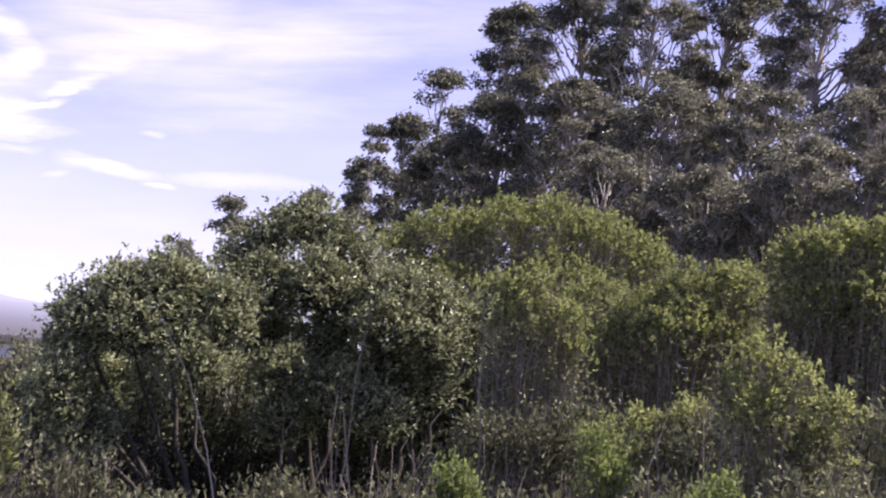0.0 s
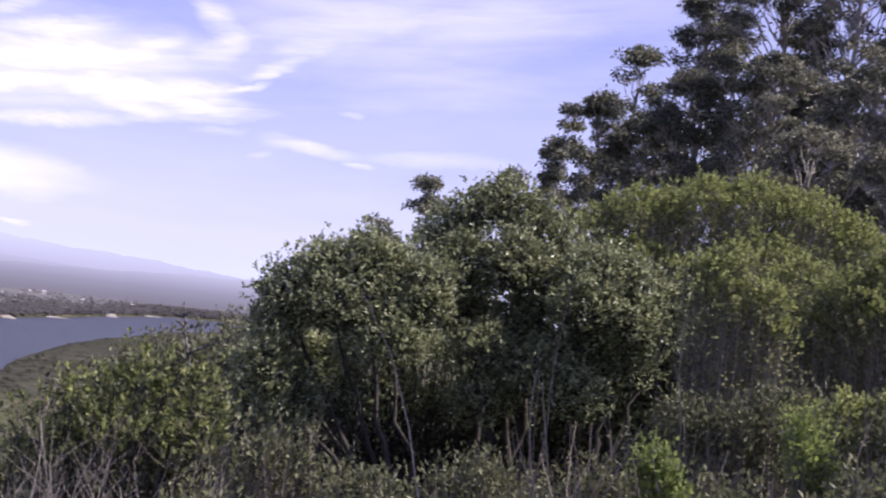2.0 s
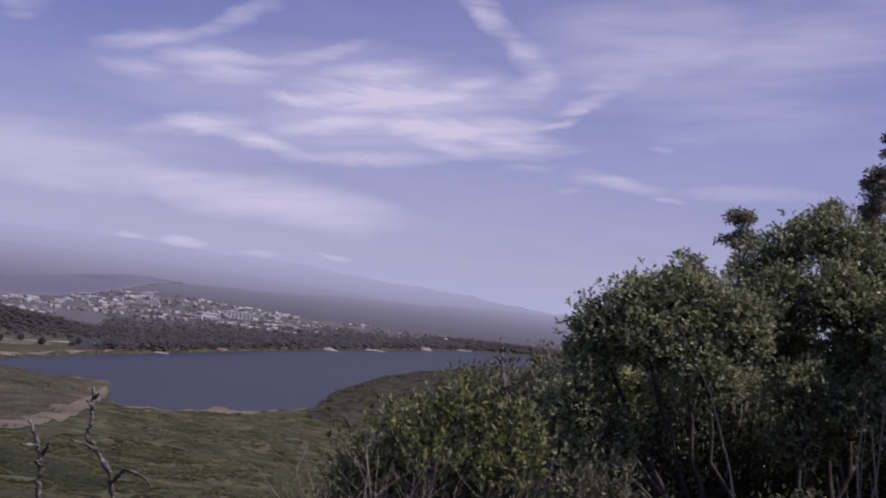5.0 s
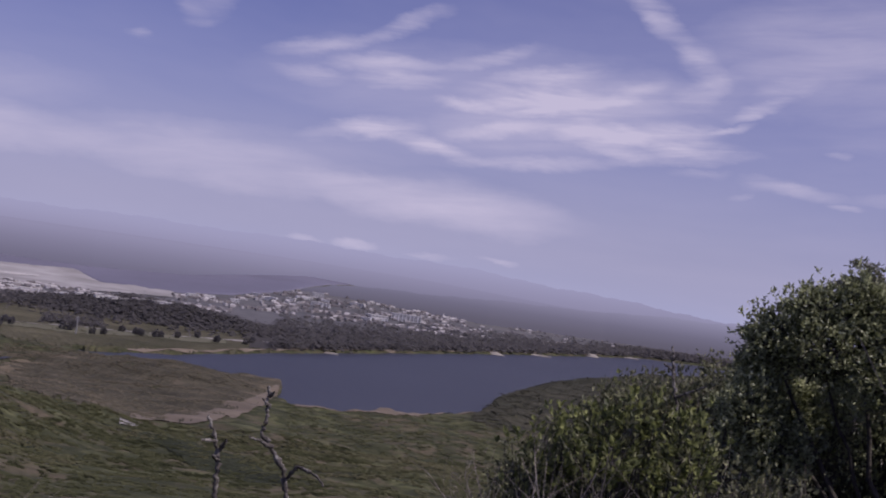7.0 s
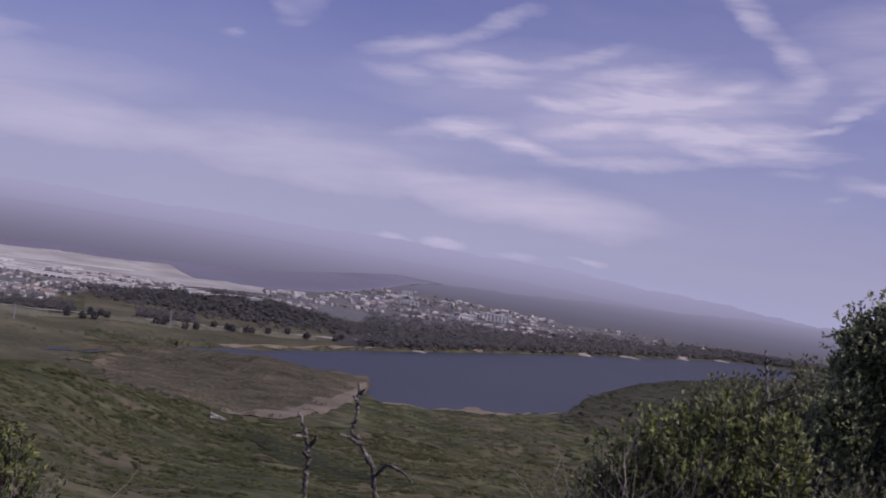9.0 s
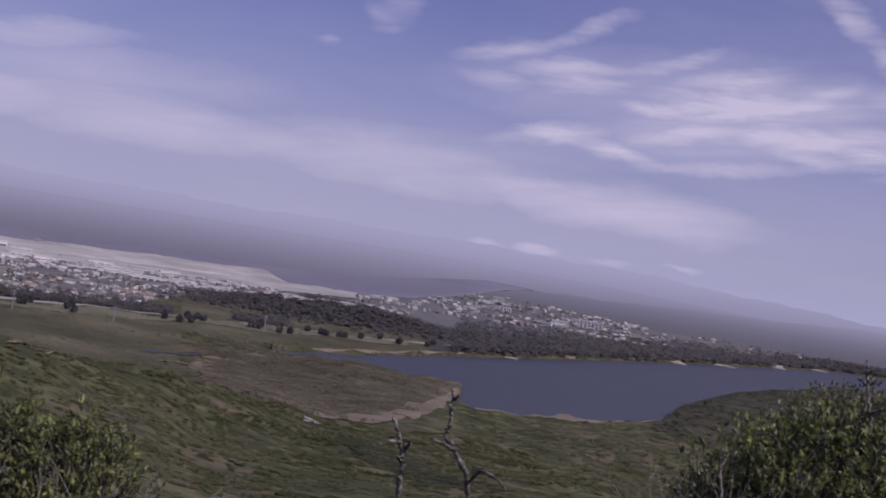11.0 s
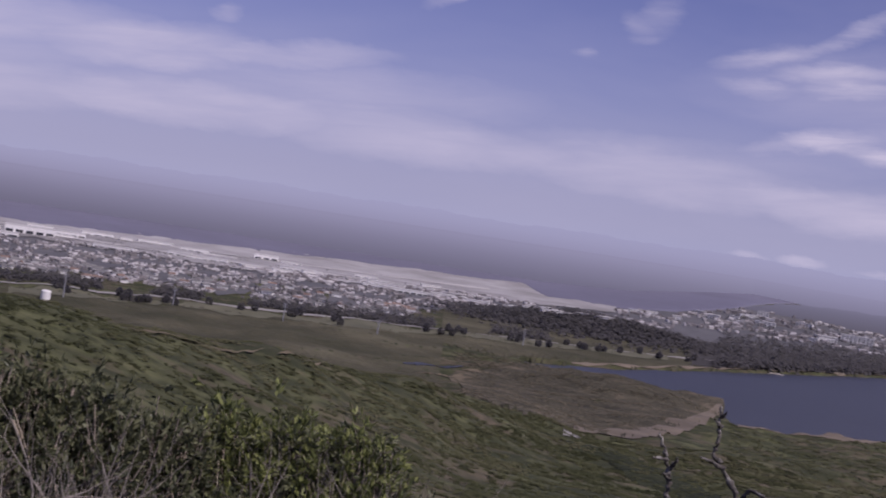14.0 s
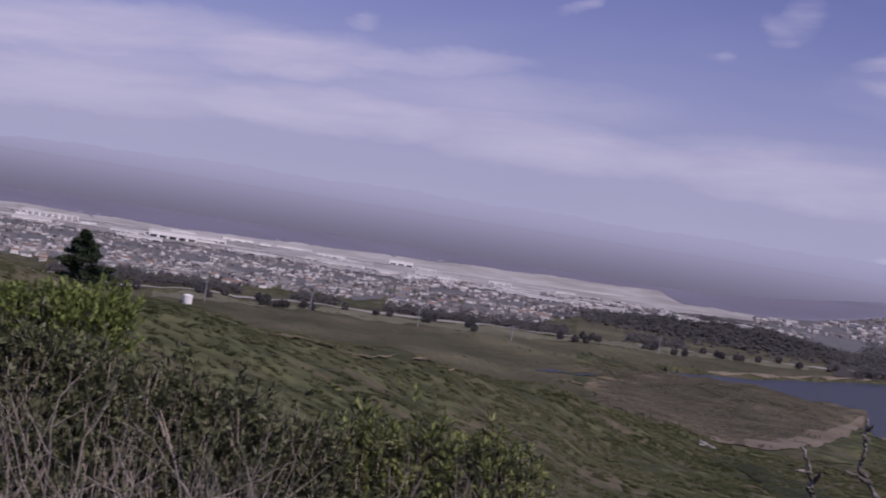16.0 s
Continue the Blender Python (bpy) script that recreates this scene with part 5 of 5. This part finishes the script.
BLUFF = material("bare_pale_bluff", (0.2, 0.18, 0.155), (0.36, 0.335, 0.3), 0.06, 0.95, 0.4, 0.2, spec=0.1)
for q, (a, w, h) in enumerate([(26.6, 60, 7), (24.8, 100, 4), (22.4, 50, 9), (20.9, 90, 4), (33.6, 40, 2.5)]):
    bluff(a, w, h, 800 + q)


def houses(seed, az, r, side, tall):
    """Small gabled houses, all joined."""
    rng = np.random.default_rng(seed)
    n = len(az)
    c = np.stack([-np.sin(np.radians(az)) * r, np.cos(np.radians(az)) * r, ground_z(az, r) - 1], 1)
    L, W, H = side * rng.uniform(0.8, 2.0, n), side * rng.uniform(0.6, 1.0, n), tall * rng.uniform(0.7, 1.4, n) + 1
    t = np.radians(az) + rng.choice([0.2, 0.2 + np.pi / 2], n) + rng.normal(0, 0.15, n)
    ex, ey = np.stack([np.cos(t), np.sin(t), 0 * t], 1), np.stack([-np.sin(t), np.cos(t), 0 * t], 1)
    up = np.array([0, 0, 1.0])
    corner = [(-1, -1), (1, -1), (1, 1), (-1, 1)]
    v = [c + ex * (a * L / 2)[:, None] + ey * (b * W / 2)[:, None] for a, b in corner]
    v += [q + up * H[:, None] for q in v]
    v += [c + ex * (a * L / 2)[:, None] + up * (H * 1.35)[:, None] for a in (-1, 1)]
    v = np.stack(v, 1).reshape(-1, 3)
    tri = np.array([(0, 1, 5), (0, 5, 4), (1, 2, 6), (1, 6, 5), (2, 3, 7), (2, 7, 6), (3, 0, 4), (3, 4, 7), (4, 5, 9), (4, 9, 8), (6, 7, 8), (6, 8, 9), (5, 6, 9), (7, 4, 8)])
    return v, (np.arange(n)[:, None, None] * 10 + tri[None]).reshape(-1, 3)


def town(label, seed, count, az0, az1, el0, el1, side, tall):
    rng = np.random.default_rng(seed)
    az, el = rng.uniform(az0, az1, count), rng.uniform(el0, el1, count)
    rr = np.linspace(1700, 4850, 400)
    els = np.degrees(np.arctan((plain_z(50.0 if az0 > 38 else 34.0, rr) - EYE) / rr))
    r = np.interp(el, els, rr)
    ok = np.sin(az * 1.9 + r * 0.011) + np.sin(az * 0.8 - r * 0.017) + rng.normal(0, 0.5, count) > -0.5
    ok &= (r < np.where(az > 40, field_r(az) + 60, edge(az) - 40)) & (r > inner(az) - 60)
    v, f = houses(seed, az[ok], r[ok], side, tall)
    return tagged(new("town", mesh_of("town", v, f, HOUSES)), label, "town", kind="stuff")


town("crowded pale houses of a town on the plain", 401, 7000, 46, 84, -4.25, -2.7, 5, 2.6)
town("pale houses and sheds before the airfield", 402, 1500, 38, 56, -3.1, -2.55, 8, 4)
town("pale offices and sheds near the bay", 403, 1300, 28, 41, -2.45, -1.35, 9, 5)
town("scattered far houses in the haze", 404, 500, 19, 32, -2.2, -1.2, 8, 4)


# ---- single buildings and masts on the plain ----
def plain_place(az, el):
    """Place on the plain that shows at an elevation."""
    rr = np.linspace(1500, 4500, 600)
    z = ground_z(np.full(600, float(az)), rr, False)
    els = np.maximum.accumulate(np.degrees(np.arctan((z - EYE) / rr)))
    r = float(np.interp(el, els, rr))
    return polar(az, r, float(ground_z(az, r)) - 0.3)


def hall(name, label, category, az, el, long, deep, tall, doors, turn=0.0, group="", bays=False, roof=ROOF):
    """A flat-roofed hall: walls, roof with parapet, dark door or window openings set into the front."""
    at = plain_place(az, el)
    ob = thing(name, at, label, category, group, az + turn)
    bm = bmesh.new()
    box(bm, -long / 2, long / 2, -deep / 2, deep / 2, 0, tall, 0.15)
    part("wall", bm_mesh("wall", bm, WHITE), ob)
    bm = bmesh.new()
    box(bm, -long / 2 - 0.4, long / 2 + 0.4, -deep / 2 - 0.4, deep / 2 + 0.4, tall, tall + 1.2, 0.1)
    part("roof", bm_mesh("roof", bm, roof), ob)
    n = doors
    for q in range(n):
        x = (q + 0.5) / n * long - long / 2
        w = long / n * 0.36
        if bays:
            for s in range(int(tall // 3.2)):
                bm = bmesh.new()
                box(bm, x - w, x + w, -deep / 2 - 0.12, -deep / 2 + 0.2, 1.0 + s * 3.2, 2.6 + s * 3.2)
                part("window", bm_mesh("window", bm, GLASS_DARK), ob)
        else:
            bm = bmesh.new()
            box(bm, x - w, x + w, -deep / 2 - 0.12, -deep / 2 + 0.2, 0.1, tall * 0.5)
            part("door", bm_mesh("door", bm, GLASS_DARK), ob)
    return ob


hall("hangar", "very long white maintenance hangar with dark doors", "hangar", 65.5, -2.78, 105, 60, 17, 5)
hall("hangar", "white hangar joined to a longer one", "hangar", 63.9, -2.66, 70, 40, 11, 4)
hall("hangar", "white hangar with two tall doors by the runway", "hangar", 55.7, -2.44, 62, 40, 13, 3)
hall("terminal", "long low white airport building", "building", 70.6, -2.62, 130, 40, 14, 9, bays=True)
hall("apartment_block", "white high apartment block above the trees", "building", 30.5, -2.02, 88, 18, 21, 8, bays=True)
hall("apartment_block", "white tower block among low offices", "building", 34.4, -1.55, 34, 16, 17, 4, bays=True)
rs_ = random.Random(9)
for q in range(26):
    a = rs_.uniform(41, 74)
    e = rs_.uniform(-2.95, -2.72)
    hall("warehouse", "pale flat-roofed warehouse near the airfield", "warehouse", a, e, rs_.uniform(40, 110), rs_.uniform(22, 40), rs_.uniform(6, 9), rs_.randint(3, 6), rs_.uniform(-12, 12), "warehouses")
for q in range(16):
    a = rs_.uniform(31.5, 40)
    hall("office_block", "pale office block near the bay", "building", a, rs_.uniform(-2.3, -1.6), rs_.uniform(25, 60), 18, rs_.uniform(7, 14), 5, rs_.uniform(-15, 15), "office blocks", True)

air = random.Random(31)
for q in range(16):
    hall("airport_building", "low pale airport building on the concrete", "building", air.uniform(46, 72), air.uniform(-2.7, -2.42), air.uniform(25, 80), air.uniform(18, 30), air.uniform(5, 9), air.randint(2, 4), air.uniform(-10, 10), "airport buildings")


def tank(az, el):
    at = plain_place(az, el)
    ob = thing("water_tank", at, "white domed water tank on the slope", "tank", "", az)
    bm = bmesh.new()
    bmesh.ops.create_cone(bm, cap_ends=True, segments=32, radius1=5.6, radius2=5.6, depth=10, matrix=Matrix.Translation((0, 0, 5)))
    part("shell", bm_mesh("shell", bm, WHITE, False), ob)
    bm = bmesh.new()
    bmesh.ops.create_uvsphere(bm, u_segments=32, v_segments=12, radius=5.75, matrix=Matrix.Translation((0, 0, 9.9)) @ Matrix.Diagonal((1, 1, 0.42, 1)))
    part("dome", bm_mesh("dome", bm, WHITE, True), ob)
    return ob


tank(64.5, -5.35)


def mast(az, el, tall, seed):
    at = plain_place(az, el)
    ob = thing("power_pole", at, "tall grey power pole with cross arms", "pole", "power poles", az)
    v, f = tubes(np.array([[(0, 0, z) for z in np.linspace(0, tall, 4)]]), np.linspace(0.9, 0.5, 4)[None], 8)
    part("pole", mesh_of("pole", v, f, STEEL, True), ob)
    for q in range(3):
        bm = bmesh.new()
        box(bm, -3.2, 3.2, -0.25, 0.25, tall * (0.78 + 0.08 * q), tall * (0.78 + 0.08 * q) + 0.5)
        part("cross_arm", bm_mesh("cross_arm", bm, STEEL), ob)


for a, e, h in ((63.8, -5.3, 32), (59.3, -5.0, 24), (54.6, -4.9, 24), (50.5, -4.9, 20), (44.2, -4.4, 26), (69.0, -5.2, 26)):
    mast(a, e, h, 0)


# ---- conifer on the ridge ----
def conifer(az, r, top_el, wide, seed):
    rng = np.random.default_rng(seed)
    foot = on_ground(az, r)
    h = rise(top_el, r) - foot.z
    ob = thing("cypress_tree", (foot.x, foot.y, foot.z - 0.2), "dark spreading conifer standing alone on the ridge", "tree", "", az)
    v, f = tubes(np.array([[(0.1 * math.sin(z * 3), 0, z * h) for z in np.linspace(0, 0.97, 9)]]), np.linspace(0.32, 0.04, 9)[None], 8)
    part("trunk", mesh_of("trunk", v, f, BARK_DARK, True), ob)
    at, out = [], []
    for q in range(60):
        z = h * (0.06 + 0.92 * (q / 59))
        ln = wide / 2 * (1.03 - z / h) * rng.uniform(0.6, 1.15)
        a = rng.uniform(0, 2 * np.pi)
        d = np.array([math.cos(a), math.sin(a), 0.18])
        p = np.stack([np.array([0, 0, z]) + d * ln * t + np.array([0, 0, -0.25 * t * t * ln * 0.5]) for t in np.linspace(0, 1, 6)])
        v, f = tubes(p[None], np.linspace(0.07, 0.02, 6)[None], 4)
        part("branch", mesh_of("branch", v, f, BARK_DARK), ob)
        n = 420
        t = rng.uniform(0.15, 1, n) ** 0.8
        at.append(p[0] + (p[-1] - p[0]) * t[:, None] + rng.normal(0, 0.25, (n, 3)) * np.array([1, 1, 0.5]))
        out.append(np.repeat(d[None], n, 0))
    v, f = leaves(rng, np.concatenate(at), np.concatenate(out), 0.75, 0.3, spread=0.7)
    part("needles", mesh_of("needles", v, f, LEAF_CONIFER), ob, kind="stuff")


conifer(69.0, 318, -2.9, 19, 7)


# ---- dead wood and dry stalks close by ----
def spur_branch(rng, path, radius, ob, name, mat, knots=0.25, sides=9):
    """A gnarled branch along a smooth path, with knots."""
    p = np.array(path, float)
    t = np.linspace(0, len(p) - 1, 8 * len(p))
    q = np.stack([np.interp(t, np.arange(len(p)), p[:, c]) for c in range(3)], 1)
    q = q + rng.normal(0, radius * 0.22, q.shape)
    r = radius * np.linspace(1, 0.35, len(q)) * (1 + knots * rng.normal(0, 1, len(q)).clip(-1.2, 2))
    v, f = tubes(q[None], r[None], sides)
    part(name, mesh_of(name, v, f, mat, True), ob)
    return q


def snag(label, seed, r, line, spurs, radius):
    """A dead lichen-crusted stem; line and spurs are bearings and elevations from foot to tip."""
    rng = np.random.default_rng(seed)
    foot = on_ground(line[0][0], r)
    ob = thing("dead_branch", foot, label, "dead branch", "dead branches")
    line = [(a, e + 0.25) for a, e in line]
    pts = [(0, 0, -0.05)] + [tuple(polar(a, r, rise(e, r)) - foot) for a, e in line]
    q = spur_branch(rng, pts, radius, ob, "stem", LICHEN, 0.3)
    for s in spurs:
        w = [tuple(polar(a, r - 0.05 * i, rise(e + 0.25, r)) - foot) for i, (a, e) in enumerate(s)]
        spur_branch(rng, w, radius * 0.6, ob, "twig", LICHEN, 0.3, 7)


snag("crooked dead branch crusted with lichen", 71, 7.0, [(33.9, -11.5), (34.4, -10.0), (34.7, -9.0), (35.3, -8.2), (35.75, -7.7), (35.65, -6.9), (35.75, -6.3), (35.75, -5.7)],
     [[(35.3, -8.2), (35.8, -7.9), (36.3, -7.75)], [(34.5, -9.4), (34.1, -8.75), (33.6, -8.85), (33.2, -8.95), (32.9, -9.2)], [(35.65, -6.5), (35.95, -6.2)], [(35.7, -6.1), (35.5, -5.85)]], 0.018)
snag("forked dead branch crusted with lichen", 72, 7.0, [(37.2, -11.5), (37.35, -10.2), (37.4, -9.2), (37.5, -8.5), (37.75, -7.9), (38.1, -7.2)],
     [[(37.45, -8.6), (37.25, -8.2), (37.2, -7.95)], [(37.6, -8.2), (38.0, -8.15), (38.2, -8.1)], [(37.4, -9.0), (37.7, -8.7)]], 0.018)
snag("thin dead stem above the leafy bush", 73, 8.2, [(18.2, -6.5), (18.6, -4.6), (18.95, -3.2), (19.15, -2.3), (19.2, -1.6)], [[(19.1, -2.6), (19.5, -2.35)], [(18.8, -3.7), (18.2, -3.35), (17.6, -3.0)], [(19.15, -2.2), (18.95, -1.95)]], 0.016)


def dead_twig(seed, az, r, top_el, thick=0.009, lean=0.2):
    """A bleached bare twig that forks."""
    rng = np.random.default_rng(seed)
    foot = on_ground(az, r)
    h = rise(top_el, r) - foot.z
    ob = thing("dead_twig", foot, "bleached bare forking twig above the bushes", "twig", "dead twigs", az)
    limbs, ends = [], []
    grow(rng, (0, 0, 0), (rng.normal(0, lean), rng.normal(0, lean), 1), h * 0.6, thick, 0, limbs, ends, 2, 0.06, 6)
    top = max(e[0][2] for e in ends)
    k = np.array([1, 1, h / top])
    v, f = tubes((limbs[0][1] * k)[None], limbs[0][2][None], 6)
    part("stem", mesh_of("stem", v, f, DEAD, True), ob)
    for l in [l for l in limbs if l[0] == 1]:
        v, f = tubes((l[1] * k)[None], l[2][None], 5)
        part("twig", mesh_of("twig", v, f, DEAD, True), ob)
    rest = [l for l in limbs if l[0] > 1]
    v, f = tubes(np.stack([l[1] * k for l in rest]), np.stack([l[2] for l in rest]), 4)
    part("twig_spray", mesh_of("twig_spray", v, f, DEAD), ob, kind="stuff")


for q, (a, rr, e, th) in enumerate([(59.4, 4.4, -8.0, 0.009), (65.5, 4.2, -8.8, 0.010), (67.4, 4.0, -7.8, 0.011), (69.3, 3.9, -7.6, 0.012), (71.3, 4.0, -7.4, 0.012), (70.2, 3.7, -9.0, 0.012), (68.4, 3.8, -8.4, 0.010),
                                    (53.4, 5.0, -8.9, 0.008), (51.2, 5.2, -9.0, 0.007), (61.0, 4.3, -10.6, 0.008), (63.0, 4.1, -10.2, 0.009), (52.2, 4.8, -8.7, 0.007), (54.4, 4.8, -8.5, 0.007), (50.6, 4.9, -8.9, 0.007), (56.8, 4.5, -9.8, 0.008), (64.6, 3.9, -9.6, 0.010), (66.4, 3.8, -9.2, 0.010),
                                    (22.5, 7.1, -4.2, 0.014), (24.3, 7.1, -5.8, 0.014), (20.0, 7.0, -3.4, 0.015), (18.2, 7.1, -4.3, 0.012), (23.5, 7.0, -6.4, 0.013), (21.3, 6.9, -4.6, 0.015), (19.2, 6.9, -5.2, 0.009), (25.2, 7.0, -7.2, 0.009)]):
    dead_twig(500 + q, a, rr - (0.5 if a > 56 else 0), e + (0.7 if a > 56 else 0), th * (1.25 if a > 45 else 1))


def stalks(label, seed, count, az0, az1, r0, r1, h0, h1, thick):
    """Dry upright stalks, too many to count."""
    rng = np.random.default_rng(seed)
    a, r = rng.uniform(az0, az1, count), rng.uniform(r0, r1, count)
    base = np.stack([-np.sin(np.radians(a)) * r, np.cos(np.radians(a)) * r, ground_z(a, r) - 0.02], 1)
    h = rng.uniform(h0, h1, count) * rng.uniform(0.5, 1, count)
    tip = base + np.stack([rng.normal(0, 0.24, count) * h, rng.normal(0, 0.24, count) * h, h], 1)
    mid = (base + tip) / 2 + rng.normal(0, 0.05, (count, 3)) * h[:, None]
    v, f = tubes(bend(rng, base, mid, tip, 6, 0.012), np.linspace(1.2, 0.4, 6)[None] * thick * rng.uniform(0.6, 1.4, (count, 1)), 3)
    tagged(new("dry_stalks", mesh_of("dry_stalks", v, f, DRY)), label, "stalks", kind="stuff")


stalks("thicket of dry upright stalks before the brush", 601, 420, -20, 4, 5.5, 9.5, 0.7, 1.35, 0.0038)
stalks("thin dry stalks under the toyons", 602, 160, 4, 19, 5.5, 9.0, 0.4, 0.95, 0.003)
stalks("tall single dry stalks rising out of the brush", 603, 40, -17, 9, 6.0, 11.0, 1.2, 2.2, 0.006)
stalks("thin dry stalks on the brow", 604, 160, 30, 74, 4.2, 6.5, 0.4, 0.85, 0.004)


# ---- single trees along the road and the nearest houses ----
def small_tree(seed):
    """A round dark tree: short trunk and a lumpy crown of tufts."""
    rng = np.random.default_rng(seed)
    ob = thing("roadside_tree", polar(60, 1700, -300), "round dark tree standing alone by the road", "tree", "roadside trees")
    v, f = tubes(np.array([[(0, 0, z) for z in np.linspace(-0.5, 4, 4)]]), np.linspace(0.5, 0.3, 4)[None], 6)
    part("trunk", mesh_of("trunk", v, f, BARK_DARK, True), ob)
    n = 150
    d = rng.normal(0, 1, (n, 3))
    d /= np.linalg.norm(d, axis=1, keepdims=True)
    at = np.array([0, 0, 5.4]) + d * np.array([4.0, 4.0, 4.4]) * rng.uniform(0.55, 1.05, (n, 1))
    v, f = leaves(rng, at, d, 2.6, 2.4, spread=0.6)
    part("crown", mesh_of("crown", v, f, WOODS), ob)
    return ob


rs_ = random.Random(21)
kinds = [small_tree(s) for s in (1, 2, 3, 4)]
for q in range(56):
    a = rs_.uniform(36, 70)
    rr = float(road_r(a)) - rs_.choice([22, 30, 58, 66, 95])
    if rr < shore_r(FAR_SHORE, a) + 30 and a < 45:
        continue
    at = on_ground(a, rr)
    m = pose(at.x, at.y, at.z, 0, 0, rs_.uniform(0, 360))
    if q < 4:
        kinds[q].matrix_basis = m
    else:
        copy_thing(kinds[q % 4], m)


def house(seed, wide, deep, tall):
    ob = thing("house", polar(60, 1900, -300), "small pale house with a pitched grey roof", "house", "houses of the near suburb")
    bm = bmesh.new()
    box(bm, -wide / 2, wide / 2, -deep / 2, deep / 2, -1, tall)
    part("wall", bm_mesh("wall", bm, WHITE if seed % 2 else ROOF), ob)
    bm = bmesh.new()
    x, y, z = wide / 2 + 0.5, deep / 2 + 0.5, tall
    vs = [bm.verts.new(c) for c in ((-x, -y, z), (x, -y, z), (x, y, z), (-x, y, z), (-x, 0, z + deep * 0.32), (x, 0, z + deep * 0.32))]
    for face in ((0, 1, 5, 4), (2, 3, 4, 5), (0, 4, 3), (1, 2, 5), (3, 2, 1, 0)):
        bm.faces.new([vs[c] for c in face])
    part("roof", bm_mesh("roof", bm, SLATE if seed % 3 else BROWN_TILE), ob)
    for k in range(3):
        bm = bmesh.new()
        cx = -wide / 2 + wide * (k + 0.5) / 3
        box(bm, cx - 0.7, cx + 0.7, -deep / 2 - 0.06, -deep / 2 + 0.1, 0.9, 2.2)
        part("window", bm_mesh("window", bm, GLASS_DARK), ob)
    return ob


SLATE = material("grey_roof_shingle", (0.12, 0.118, 0.118), (0.22, 0.215, 0.21), 0.4, 0.9)
BROWN_TILE = material("brown_roof_tile", (0.16, 0.11, 0.09), (0.27, 0.19, 0.15), 0.4, 0.9)
homes = [house(s, 11 + s, 8 + s % 3, 3.4 + 0.5 * (s % 4)) for s in range(6)]
for q in range(130):
    a = rs_.uniform(49, 76)
    rr = float(road_r(a)) + rs_.uniform(170, 430)
    at = on_ground(a, rr)
    m = pose(at.x, at.y, at.z, 0, 0, a + rs_.choice([0, 90, 15, -20]) + rs_.uniform(-8, 8))
    if q < 6:
        homes[q].matrix_basis = m
    else:
        copy_thing(homes[q % 6], m)
